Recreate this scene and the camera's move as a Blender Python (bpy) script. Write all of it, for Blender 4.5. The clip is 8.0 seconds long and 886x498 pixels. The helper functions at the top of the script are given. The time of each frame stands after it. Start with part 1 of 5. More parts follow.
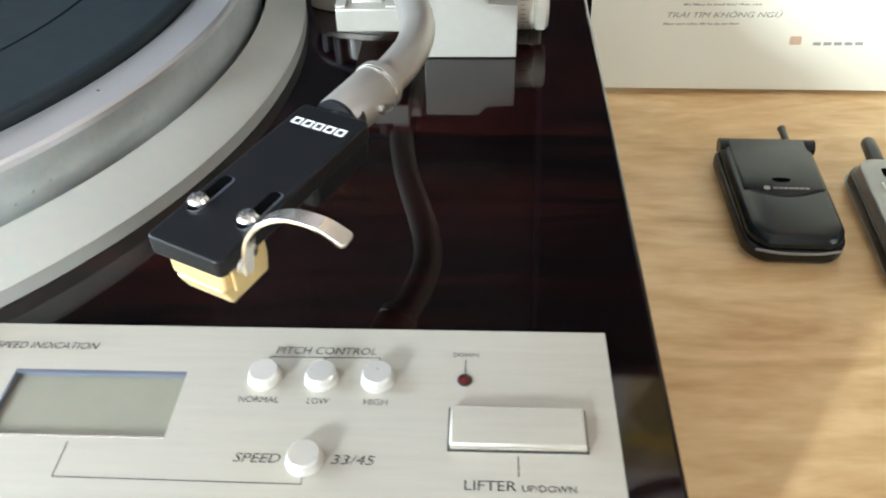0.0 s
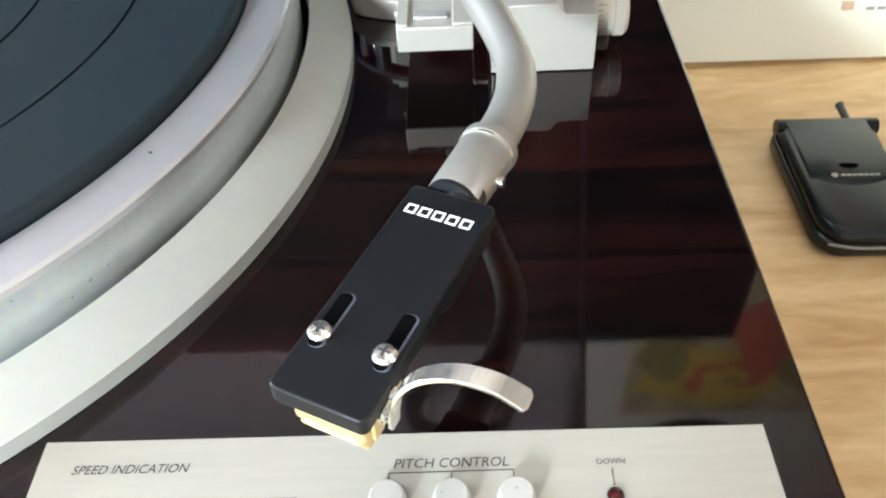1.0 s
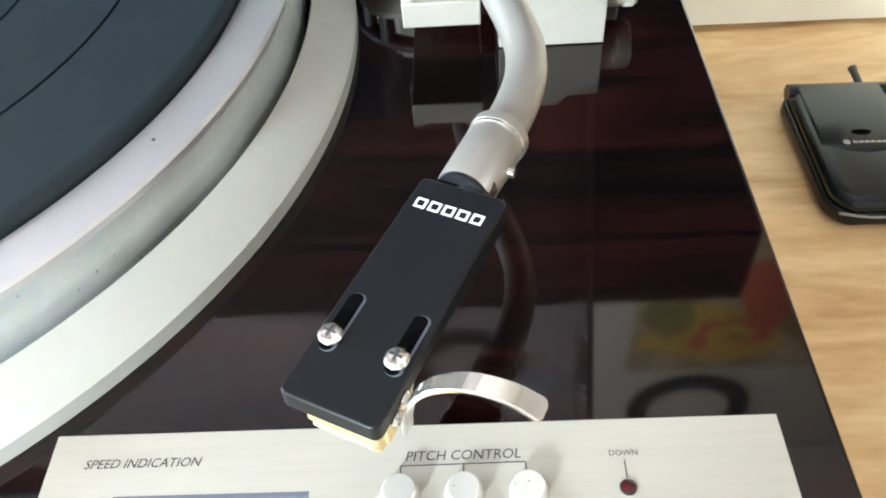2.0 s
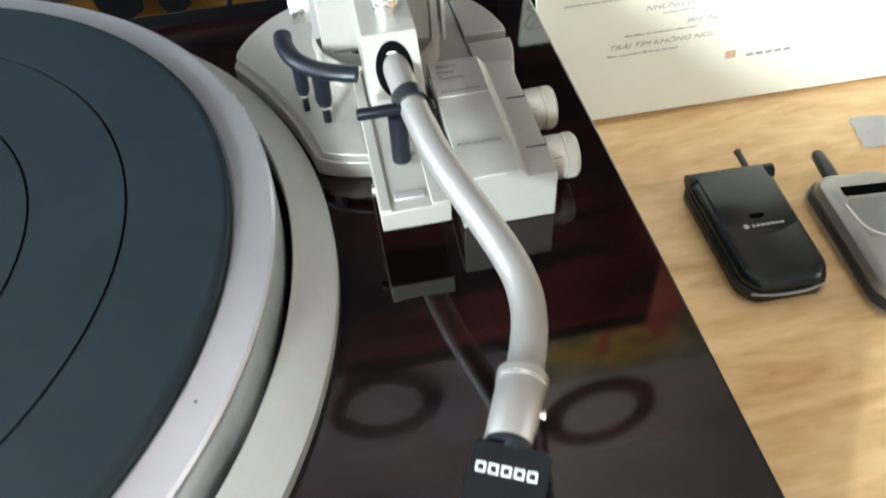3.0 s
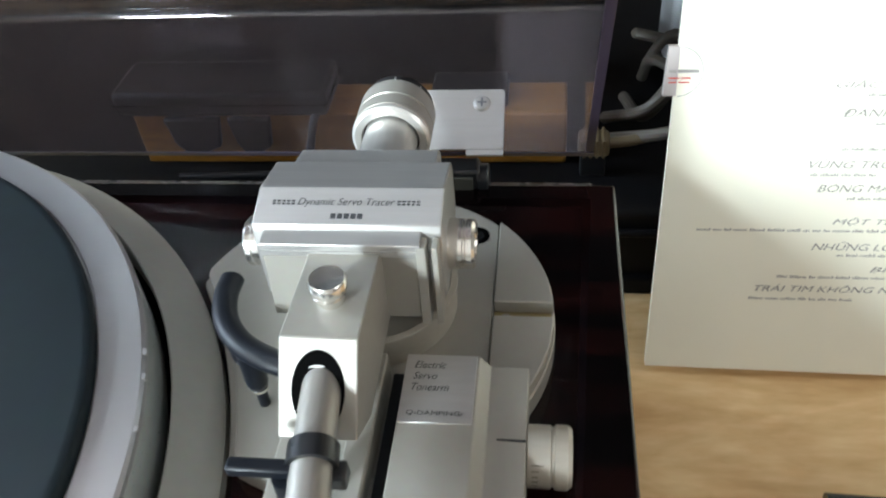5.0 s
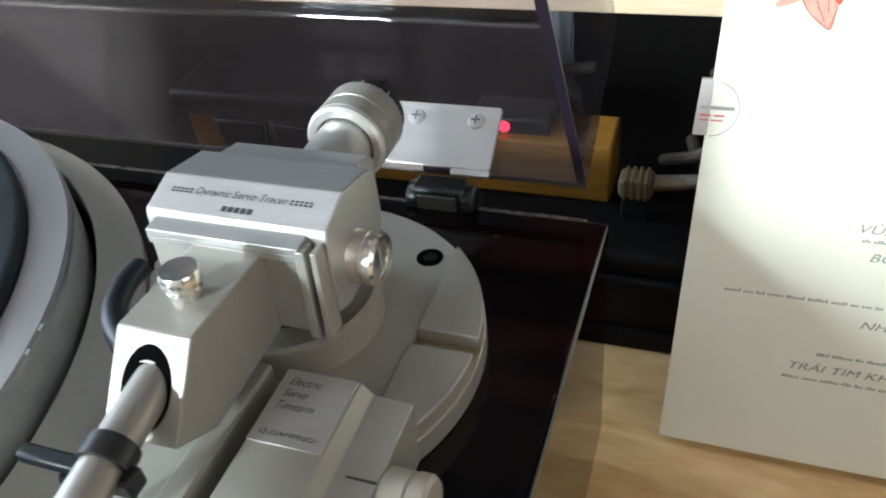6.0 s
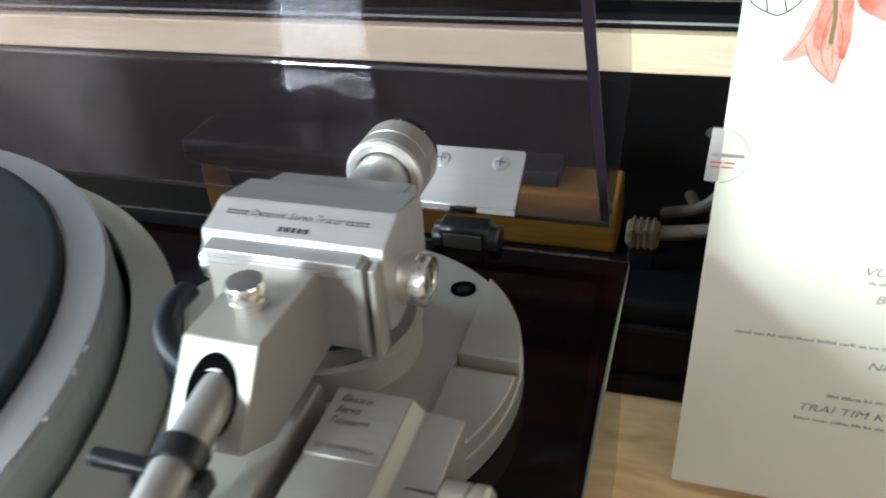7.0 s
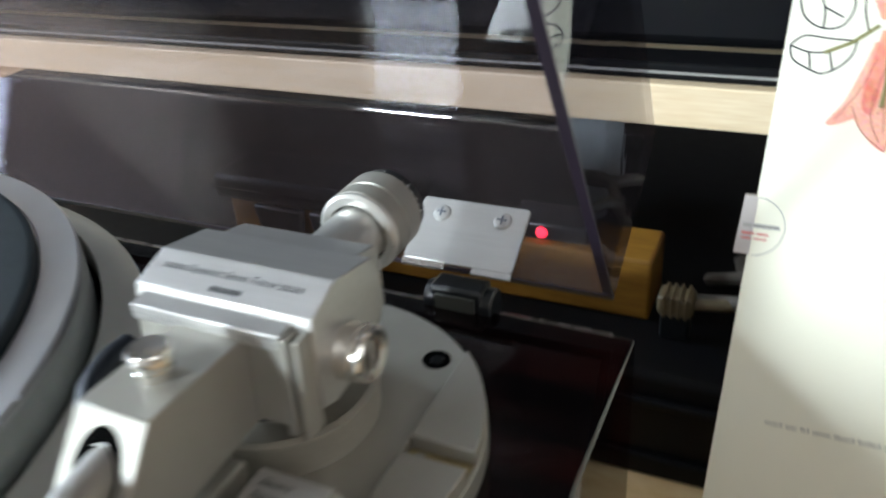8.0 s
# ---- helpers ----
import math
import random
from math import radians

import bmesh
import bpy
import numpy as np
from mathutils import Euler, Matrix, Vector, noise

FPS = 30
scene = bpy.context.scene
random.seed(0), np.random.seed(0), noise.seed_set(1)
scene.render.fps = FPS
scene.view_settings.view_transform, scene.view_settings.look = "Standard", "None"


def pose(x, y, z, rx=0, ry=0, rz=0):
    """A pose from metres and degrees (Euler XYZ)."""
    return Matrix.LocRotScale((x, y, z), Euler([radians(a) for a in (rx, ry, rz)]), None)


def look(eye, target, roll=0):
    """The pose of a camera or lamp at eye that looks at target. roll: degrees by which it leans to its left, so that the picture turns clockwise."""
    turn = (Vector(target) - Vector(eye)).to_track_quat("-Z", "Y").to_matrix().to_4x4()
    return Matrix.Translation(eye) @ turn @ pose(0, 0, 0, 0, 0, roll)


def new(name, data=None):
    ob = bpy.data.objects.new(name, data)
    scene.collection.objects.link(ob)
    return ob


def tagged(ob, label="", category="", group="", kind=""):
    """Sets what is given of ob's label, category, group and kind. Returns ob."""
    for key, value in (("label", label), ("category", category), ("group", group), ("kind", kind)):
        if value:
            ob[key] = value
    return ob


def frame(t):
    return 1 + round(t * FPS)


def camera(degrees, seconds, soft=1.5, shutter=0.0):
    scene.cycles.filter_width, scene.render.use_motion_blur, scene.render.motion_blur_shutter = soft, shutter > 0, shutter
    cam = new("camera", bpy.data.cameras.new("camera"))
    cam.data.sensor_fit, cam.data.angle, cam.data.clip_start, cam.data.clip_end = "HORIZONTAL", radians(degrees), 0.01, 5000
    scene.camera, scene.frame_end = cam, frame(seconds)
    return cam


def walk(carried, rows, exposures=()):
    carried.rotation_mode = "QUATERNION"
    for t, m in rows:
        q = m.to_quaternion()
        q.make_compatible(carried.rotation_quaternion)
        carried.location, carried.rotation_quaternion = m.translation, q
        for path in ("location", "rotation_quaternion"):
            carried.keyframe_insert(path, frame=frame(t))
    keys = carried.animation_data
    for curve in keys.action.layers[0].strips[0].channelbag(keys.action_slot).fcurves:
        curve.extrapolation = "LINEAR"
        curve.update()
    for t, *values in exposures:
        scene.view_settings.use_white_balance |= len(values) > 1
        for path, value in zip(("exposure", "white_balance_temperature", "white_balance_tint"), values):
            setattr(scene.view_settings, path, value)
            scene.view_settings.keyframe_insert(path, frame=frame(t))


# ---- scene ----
cam = camera(57.47, 8.0, soft=2.0, shutter=0.35)
PATH = [
    (0, (0.0649, -0.1283, 0.1418), (0.0432, 0.2216, -0.1713), -1.71),
    (0.5, (0.0461, -0.1103, 0.1457), (0.0302, 0.2295, -0.1787), -2.63),
    (1, (0.0350, -0.0897, 0.1483), (0.0198, 0.2379, -0.1884), -3.80),
    (1.2, (0.0338, -0.0876, 0.1492), (0.0149, 0.2296, -0.1971), -5.03),
    (2.3, (0.0341, -0.0821, 0.1543), (0.0168, 0.2267, -0.1995), -4.62),
    (2.5, (0.0289, -0.0841, 0.1663), (0.0274, 0.2269, -0.1861), -3.50),
    (3, (0.0071, -0.0582, 0.2066), (0.0541, 0.2524, -0.1430), -3.55),
    (3.5, (0.0079, -0.0137, 0.1948), (0.0447, 0.2965, -0.1564), -4.69),
    (4, (0.0411, 0.0299, 0.1900), (0.0346, 0.3466, -0.1572), -6.80),
    (4.5, (0.0644, 0.0504, 0.1954), (0.0342, 0.3835, -0.1348), -5.66),
    (5, (0.0809, 0.0588, 0.1915), (0.0213, 0.4023, -0.1237), -5.70),
    (5.2, (0.0871, 0.0663, 0.1881), (0.0198, 0.4133, -0.1217), -5.17),
    (6.3, (0.1463, 0.0961, 0.1553), (-0.0119, 0.4429, -0.1197), -6.98),
    (6.5, (0.1434, 0.1046, 0.1488), (-0.0133, 0.4615, -0.1138), -6.16),
    (7, (0.1229, 0.0644, 0.1630), (-0.0098, 0.4348, -0.0940), -4.64),
    (7.5, (0.0948, 0.0168, 0.1881), (0.0179, 0.3993, -0.0740), -4.40),
    (8, (0.1464, 0.0979, 0.1569), (-0.0375, 0.4599, -0.0798), -4.89),
]
walk(cam, [(t, look(eye, target, roll)) for t, eye, target, roll in PATH],
     exposures=[(0, 0.60), (1, 0.86), (2.5, 0.98), (3.0, 0.76), (3.5, 0.70), (4.0, 0.52), (4.5, 0.28), (5, 0.19), (6.5, -0.04), (7.5, 0.10), (8, -0.26)])

# ---- world and light ----
world = bpy.data.worlds.new("sky")
scene.world = world
world.use_nodes = True
wn = world.node_tree
sky = wn.nodes.new("ShaderNodeTexSky")
sky.sky_type, sky.sun_disc = "NISHITA", False
sky.sun_elevation, sky.sun_rotation = radians(40), radians(210)
wn.nodes["Background"].inputs[1].default_value = 0.12
wn.links.new(sky.outputs[0], wn.nodes["Background"].inputs[0])


def area(name, eye, target, sx, sy, watts, colour):
    lamp = bpy.data.lights.new(name, "AREA")
    lamp.shape, lamp.size, lamp.size_y, lamp.energy, lamp.color = "RECTANGLE", sx, sy, watts, colour
    ob = new(name, lamp)
    ob.matrix_world = look(eye, target)
    return ob


# daylight by the south window; unseen west and east windows are added fill
area("window_daylight_south", (-1.255, -2.09, 0.85), (-1.0, 0.0, 0.60), 0.38, 0.48, 185, (0.78, 0.92, 1.0))
area("window_fill_west", (-2.07, 0.3, 0.85), (0.0, 0.25, 0.4), 1.1, 1.1, 70, (0.70, 0.87, 1.0))
area("window_fill_east", (2.07, -0.75, 0.85), (0.0, 0.0, 0.1), 1.3, 1.2, 12, (1.0, 0.97, 0.92))


# ---- materials ----
def material(name, base, rough=0.5, metal=0.0, var=0.12, scale=60.0, stretch=(1, 1, 1), bump=0.0, coat=0.0, second=None, spec=None, grit=0.06):
    m = bpy.data.materials.new(name)
    m.use_nodes = True
    t = m.node_tree
    b = t.nodes["Principled BSDF"]
    geo = t.nodes.new("ShaderNodeNewGeometry")
    mp = t.nodes.new("ShaderNodeMapping")
    mp.inputs["Scale"].default_value = stretch
    t.links.new(geo.outputs["Position"], mp.inputs["Vector"])
    big, fine = t.nodes.new("ShaderNodeTexNoise"), t.nodes.new("ShaderNodeTexNoise")
    big.inputs["Scale"].default_value, big.inputs["Detail"].default_value = scale, 4
    fine.inputs["Scale"].default_value, fine.inputs["Detail"].default_value = scale * 9, 3
    for n in (big, fine):
        t.links.new(mp.outputs[0], n.inputs["Vector"])
    ramp = t.nodes.new("ShaderNodeValToRGB")
    other = second or tuple(c * (1 - var) for c in base)
    ramp.color_ramp.elements[0].color, ramp.color_ramp.elements[1].color = (*other, 1), (*base, 1)
    ramp.color_ramp.elements[0].position, ramp.color_ramp.elements[1].position = 0.34, 0.64
    t.links.new(big.outputs["Fac"], ramp.inputs[0])
    mix = t.nodes.new("ShaderNodeMix")
    mix.data_type, mix.blend_type = "RGBA", "OVERLAY"
    mix.inputs[0].default_value = var
    t.links.new(ramp.outputs[0], mix.inputs[6])
    t.links.new(fine.outputs["Color"], mix.inputs[7])
    hue = t.nodes.new("ShaderNodeHueSaturation")
    t.links.new(mix.outputs[2], hue.inputs["Color"])
    t.links.new(hue.outputs[0], b.inputs["Base Color"])
    rr = t.nodes.new("ShaderNodeMapRange")
    rr.inputs[3].default_value, rr.inputs[4].default_value = max(rough - grit, 0.01), rough + grit
    t.links.new(fine.outputs["Fac"], rr.inputs[0])
    t.links.new(rr.outputs[0], b.inputs["Roughness"])
    b.inputs["Metallic"].default_value = metal
    b.inputs["Coat Weight"].default_value = coat
    b.inputs["Coat Roughness"].default_value = 0.03
    if spec is not None:
        b.inputs["Specular IOR Level"].default_value = spec
    if bump:
        bp = t.nodes.new("ShaderNodeBump")
        bp.inputs["Strength"].default_value, bp.inputs["Distance"].default_value = bump, 0.0004
        t.links.new(fine.outputs["Fac"], bp.inputs["Height"])
        t.links.new(bp.outputs[0], b.inputs["Normal"])
    return m


def wood(name, light, dark, rough, scale, coat=0.0, along=(1, 9, 9), bump=0.15, width=(0.3, 0.7), spec=0.5, warp=1.1):
    """Wood whose grain runs along x: a coarse flame and fine pores."""
    m = bpy.data.materials.new(name)
    m.use_nodes = True
    t = m.node_tree
    b = t.nodes["Principled BSDF"]
    geo = t.nodes.new("ShaderNodeNewGeometry")
    mp = t.nodes.new("ShaderNodeMapping")
    mp.inputs["Scale"].default_value = along
    t.links.new(geo.outputs["Position"], mp.inputs["Vector"])
    flame = t.nodes.new("ShaderNodeTexNoise")
    flame.inputs["Scale"].default_value, flame.inputs["Detail"].default_value, flame.inputs["Distortion"].default_value = scale, 6, warp
    t.links.new(mp.outputs[0], flame.inputs["Vector"])
    fine = t.nodes.new("ShaderNodeTexNoise")
    fine.inputs["Scale"].default_value, fine.inputs["Detail"].default_value = scale * 8, 4
    t.links.new(mp.outputs[0], fine.inputs["Vector"])
    ramp = t.nodes.new("ShaderNodeValToRGB")
    ramp.color_ramp.elements[0].color, ramp.color_ramp.elements[1].color = (*dark, 1), (*light, 1)
    ramp.color_ramp.elements[0].position, ramp.color_ramp.elements[1].position = width
    t.links.new(flame.outputs["Fac"], ramp.inputs[0])
    mix = t.nodes.new("ShaderNodeMix")
    mix.data_type, mix.blend_type = "RGBA", "SOFT_LIGHT"
    mix.inputs[0].default_value = 0.55
    t.links.new(ramp.outputs[0], mix.inputs[6])
    t.links.new(fine.outputs["Fac"], mix.inputs[7])
    t.links.new(mix.outputs[2], b.inputs["Base Color"])
    b.inputs["Roughness"].default_value = rough
    b.inputs["Specular IOR Level"].default_value = spec
    b.inputs["Coat Weight"].default_value, b.inputs["Coat Roughness"].default_value = coat, 0.045
    bp = t.nodes.new("ShaderNodeBump")
    bp.inputs["Strength"].default_value, bp.inputs["Distance"].default_value = bump, 0.0003
    t.links.new(fine.outputs["Fac"], bp.inputs["Height"])
    t.links.new(bp.outputs[0], b.inputs["Normal"])
    return m


def plain(name, base, rough=0.5, metal=0.0, emit=0.0, spec=0.5):
    m = bpy.data.materials.new(name)
    m.use_nodes = True
    b = m.node_tree.nodes["Principled BSDF"]
    b.inputs["Base Color"].default_value = (*base, 1)
    b.inputs["Roughness"].default_value, b.inputs["Metallic"].default_value = rough, metal
    b.inputs["Specular IOR Level"].default_value = spec
    if emit:
        b.inputs["Emission Color"].default_value, b.inputs["Emission Strength"].default_value = (*base, 1), emit
    return m


def acrylic(name, tint):
    """Clear tinted sheet: gloss by Fresnel, the rest passes through."""
    m = bpy.data.materials.new(name)
    m.use_nodes = True
    t = m.node_tree
    out = t.nodes["Material Output"]
    t.nodes.remove(t.nodes["Principled BSDF"])
    glass, gloss, mix, lw = (t.nodes.new(n) for n in ("ShaderNodeBsdfTransparent", "ShaderNodeBsdfGlossy", "ShaderNodeMixShader", "ShaderNodeLayerWeight"))
    glass.inputs[0].default_value = (*tint, 1)
    gloss.inputs["Roughness"].default_value = 0.02
    lw.inputs[0].default_value = 0.5
    power, fr = t.nodes.new("ShaderNodeMath"), t.nodes.new("ShaderNodeMath")
    power.operation, fr.operation = "POWER", "MULTIPLY_ADD"
    power.inputs[1].default_value, fr.inputs[1].default_value, fr.inputs[2].default_value = 5.0, 0.915, 0.085
    t.links.new(lw.outputs["Facing"], power.inputs[0])
    t.links.new(power.outputs[0], fr.inputs[0])
    nz, bp = t.nodes.new("ShaderNodeTexNoise"), t.nodes.new("ShaderNodeBump")
    nz.inputs["Scale"].default_value = 14
    bp.inputs["Strength"].default_value, bp.inputs["Distance"].default_value = 0.05, 0.002
    t.links.new(nz.outputs["Fac"], bp.inputs["Height"])
    t.links.new(bp.outputs[0], gloss.inputs["Normal"])
    t.links.new(fr.outputs[0], mix.inputs[0])
    t.links.new(glass.outputs[0], mix.inputs[1])
    t.links.new(gloss.outputs[0], mix.inputs[2])
    t.links.new(mix.outputs[0], out.inputs[0])
    return m


ROSEWOOD = wood("lacquered rosewood", (0.0185, 0.0036, 0.0029), (0.0018, 0.0009, 0.0009), 0.32, 4.0, coat=1.0, along=(1.4, 12, 12), bump=0.0, width=(0.44, 0.76), spec=0.0)
OAK = wood("light table wood", (0.76, 0.52, 0.265), (0.58, 0.35, 0.15), 0.40, 2.2, along=(3.2, 13, 13), bump=0.10, width=(0.34, 0.62), warp=2.2)
HONEY = wood("honey wood", (0.33, 0.165, 0.026), (0.23, 0.105, 0.016), 0.4, 4.0, along=(2, 16, 16))
PALE = wood("pale pine", (0.84, 0.68, 0.47), (0.70, 0.52, 0.32), 0.5, 4.0, along=(1.5, 20, 20))
CHAMPAGNE = material("champagne anodised aluminium", (0.455, 0.424, 0.362), 0.45, 0.4, var=0.05, scale=40, stretch=(1, 14, 14), bump=0.03)
SILVERGREY = material("satin silver grey paint", (0.345, 0.327, 0.288), 0.36, 0.32, var=0.06, scale=50, bump=0.05)
RINGGREY = material("matt grey ring paint", (0.42, 0.415, 0.375), 0.5, 0.25, var=0.08, scale=35, bump=0.05)
BRUSHED = material("brushed aluminium", (0.57, 0.56, 0.54), 0.34, 0.75, var=0.06, scale=40, stretch=(1, 12, 12), bump=0.04)
TURNED = material("turned platter aluminium", (0.75, 0.745, 0.755), 0.30, 0.85, var=0.06, scale=28, bump=0.02, grit=0.03)
WALLMETAL = material("platter side metal", (0.60, 0.63, 0.615), 0.30, 0.45, var=0.15, scale=60)
SHAFT = material("brushed round shaft metal", (0.56, 0.55, 0.52), 0.36, 0.65, var=0.08, scale=40, stretch=(14, 1, 14), bump=0.05)
BRIGHT = material("bright polished metal", (0.82, 0.80, 0.75), 0.19, 0.95, var=0.02, scale=30, grit=0.02)
BUTTON = material("pale satin button metal", (0.66, 0.64, 0.60), 0.30, 0.6, var=0.03, scale=80)
TUBE = material("satin tube metal", (0.345, 0.325, 0.297), 0.42, 0.65, var=0.05, scale=90)
RUBBER = material("dark rubber mat", (0.0088, 0.0145, 0.0180), 0.46, 0.0, var=0.2, scale=18, bump=0.04, spec=0.24)
GROOVESHADE = plain("mat groove shade black", (0.004, 0.004, 0.004), 0.8, spec=0.0)
MATTBLACK = material("matt black shell paint", (0.0048, 0.0056, 0.0074), 0.36, 0.0, var=0.1, scale=90, bump=0.05, grit=0.03, spec=0.3)
BLACKPLASTIC = material("black plastic", (0.012, 0.013, 0.015), 0.30, 0.0, var=0.2, scale=70)
NAVYPLASTIC = material("blue-black plastic", (0.0045, 0.006, 0.0095), 0.40, 0.0, var=0.05, scale=70, grit=0.02, spec=0.3)
# Stands in for shade in gaps and holes; also seams and the phone window.
SHADEBLACK = plain("black for shaded gaps and dark parts", (0.003, 0.003, 0.003), 0.9, spec=0.0)
GOLD = material("gilded cartridge", (0.86, 0.66, 0.32), 0.34, 0.6, var=0.1, scale=90)
INK = plain("dark print ink", (0.03, 0.03, 0.032), 0.6)
WHITEINK = plain("white print ink", (0.85, 0.85, 0.84), 0.6)
GREYINK = plain("grey print ink", (0.30, 0.29, 0.27), 0.7)
FADED = plain("faded print ink", (0.27, 0.262, 0.235), 0.85, spec=0.05)
CREDIT = plain("thin print ink", (0.33, 0.32, 0.29), 0.85, spec=0.05)
PHONEBLACK = material("phone dark green-black plastic", (0.0042, 0.0082, 0.0098), 0.24, 0.0, var=0.1, scale=40, grit=0.02, spec=0.4)
PHONESILVER = material("phone silver plastic", (0.30, 0.295, 0.285), 0.30, 0.6, var=0.06, scale=90)
CARD = material("cream sleeve card", (0.82, 0.795, 0.655), 0.55, 0.0, var=0.03, scale=12, bump=0.03)
PETAL = material("printed coral petal", (0.66, 0.11, 0.065), 0.6, 0.0, var=0.5, scale=70, second=(0.82, 0.36, 0.27))
PETALPALE = material("printed pale petal", (0.80, 0.42, 0.32), 0.6, 0.0, var=0.4, scale=90, second=(0.78, 0.30, 0.22))
STEMINK = plain("printed stem green", (0.20, 0.19, 0.07), 0.7)
REDINK = plain("red print ink", (0.55, 0.06, 0.05), 0.6)
LCDGLASS = material("lcd glass", (0.20, 0.196, 0.148), 0.10, 0.0, var=0.06, scale=30, coat=0.6)
RECESSGREY = plain("grey for recess shade and edges", (0.10, 0.11, 0.14), 0.4)
LEDRED = plain("unlit red lens", (0.05, 0.004, 0.004), 0.12)
LEDGLOW = plain("lit red lens", (1.0, 0.03, 0.06), 0.3, emit=6.0)
LIDTINT = acrylic("smoked acrylic", (0.72, 0.70, 0.75))
LIDEDGE = plain("smoked acrylic cut edge", (0.022, 0.016, 0.026), 0.3)
CABLE = material("grey-brown cable", (0.10, 0.085, 0.07), 0.5, 0.0, var=0.3, scale=60)
PLUG = material("beige plug plastic", (0.13, 0.098, 0.055), 0.45)
BLACKCASE = material("black enamel case", (0.006, 0.006, 0.007), 0.45, 0.0, var=0.2, scale=15, spec=0.12)
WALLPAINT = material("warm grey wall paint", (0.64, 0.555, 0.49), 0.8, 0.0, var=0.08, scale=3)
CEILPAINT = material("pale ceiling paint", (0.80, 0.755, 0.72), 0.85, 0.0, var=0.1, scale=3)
LOWBOUNCE = material("low-bounce brown-grey wall tone", (0.42, 0.37, 0.32), 0.8, 0.0, var=0.35, scale=2.2)
DARKREFLECT = wood("dark ceiling tone for reflections", (0.17, 0.13, 0.11), (0.06, 0.045, 0.04), 0.6, 1.6, along=(1, 4, 4))
FLOORMAT = wood("floor boards", (0.22, 0.14, 0.09), (0.15, 0.09, 0.05), 0.45, 2.0)
WHITEPAINT = material("white paint", (0.78, 0.77, 0.74), 0.5, 0.0, var=0.05, scale=20)
PICTURE = material("picture print", (0.62, 0.47, 0.28), 0.5, 0.0, var=0.3, scale=9, second=(0.28, 0.20, 0.12))
POPRED = material("picture red", (0.66, 0.14, 0.09), 0.5, 0.0, var=0.3, scale=30)
POPYELLOW = material("picture yellow", (0.72, 0.46, 0.10), 0.5, 0.0, var=0.3, scale=30)
POPGREEN = material("picture olive", (0.34, 0.27, 0.10), 0.5, 0.0, var=0.3, scale=30)

# ---- building helpers ----
WORLD_AT = {}


def thing(name, at, label, category, group="", kind=""):
    ob = new(name)
    ob.empty_display_size = 0.02
    ob.location = at
    WORLD_AT[ob] = Vector(at)
    return tagged(ob, label, category, group, kind)


def part(name, bm, mat, parent=None, label="", smooth=False, bevel=0.0, segs=2, category="", kind="", group=""):
    """One bmesh, given in world metres, as one mesh object under parent."""
    if bevel:
        bmesh.ops.remove_doubles(bm, verts=bm.verts, dist=1e-6)
        sharp = [e for e in bm.edges if len(e.link_faces) == 2 and e.calc_face_angle(0) > 0.5]
        made = bmesh.ops.bevel(bm, geom=sharp, offset=bevel, segments=segs, affect="EDGES", profile=0.5, clamp_overlap=True)
        for f in made["faces"]:
            f.smooth = True
    bmesh.ops.recalc_face_normals(bm, faces=bm.faces)
    lo = [min(v.co[i] for v in bm.verts) for i in range(3)]
    hi = [max(v.co[i] for v in bm.verts) for i in range(3)]
    at = Vector(((lo[0] + hi[0]) / 2, (lo[1] + hi[1]) / 2, lo[2]))
    bmesh.ops.translate(bm, verts=bm.verts, vec=-at)
    me = bpy.data.meshes.new(name)
    bm.to_mesh(me)
    bm.free()
    me.materials.append(mat)
    if smooth:
        for p in me.polygons:
            p.use_smooth = True
        me.set_sharp_from_angle(angle=radians(35))
    ob = new(name, me)
    WORLD_AT[ob] = at
    ob.location = at - WORLD_AT[parent] if parent else at
    ob.parent = parent
    return tagged(ob, label, category, group, kind)


def box(x0, x1, y0, y1, z0, z1, bm=None):
    bm = bm or bmesh.new()
    v = [bm.verts.new((x, y, z)) for z in (z0, z1) for x, y in ((x0, y0), (x1, y0), (x1, y1), (x0, y1))]
    for f in ((3, 2, 1, 0), (4, 5, 6, 7), (0, 1, 5, 4), (1, 2, 6, 5), (2, 3, 7, 6), (3, 0, 4, 7)):
        bm.faces.new([v[i] for i in f])
    return bm


def prism(outline, z0, z1, bm=None, m=None):
    """A flat outline in x and y, given a height; m turns and moves it."""
    bm = bm or bmesh.new()
    m = m or Matrix()
    lo = [bm.verts.new(m @ Vector((x, y, z0))) for x, y in outline]
    hi = [bm.verts.new(m @ Vector((x, y, z1))) for x, y in outline]
    n = len(outline)
    bm.faces.new(lo[::-1])
    bm.faces.new(hi)
    for i in range(n):
        bm.faces.new((lo[i], lo[(i + 1) % n], hi[(i + 1) % n], hi[i]))
    return bm


# turns an outline in (y, z) into a prism along x
ALONG_X = Matrix(((0, 0, 1, 0), (1, 0, 0, 0), (0, 1, 0, 0), (0, 0, 0, 1)))


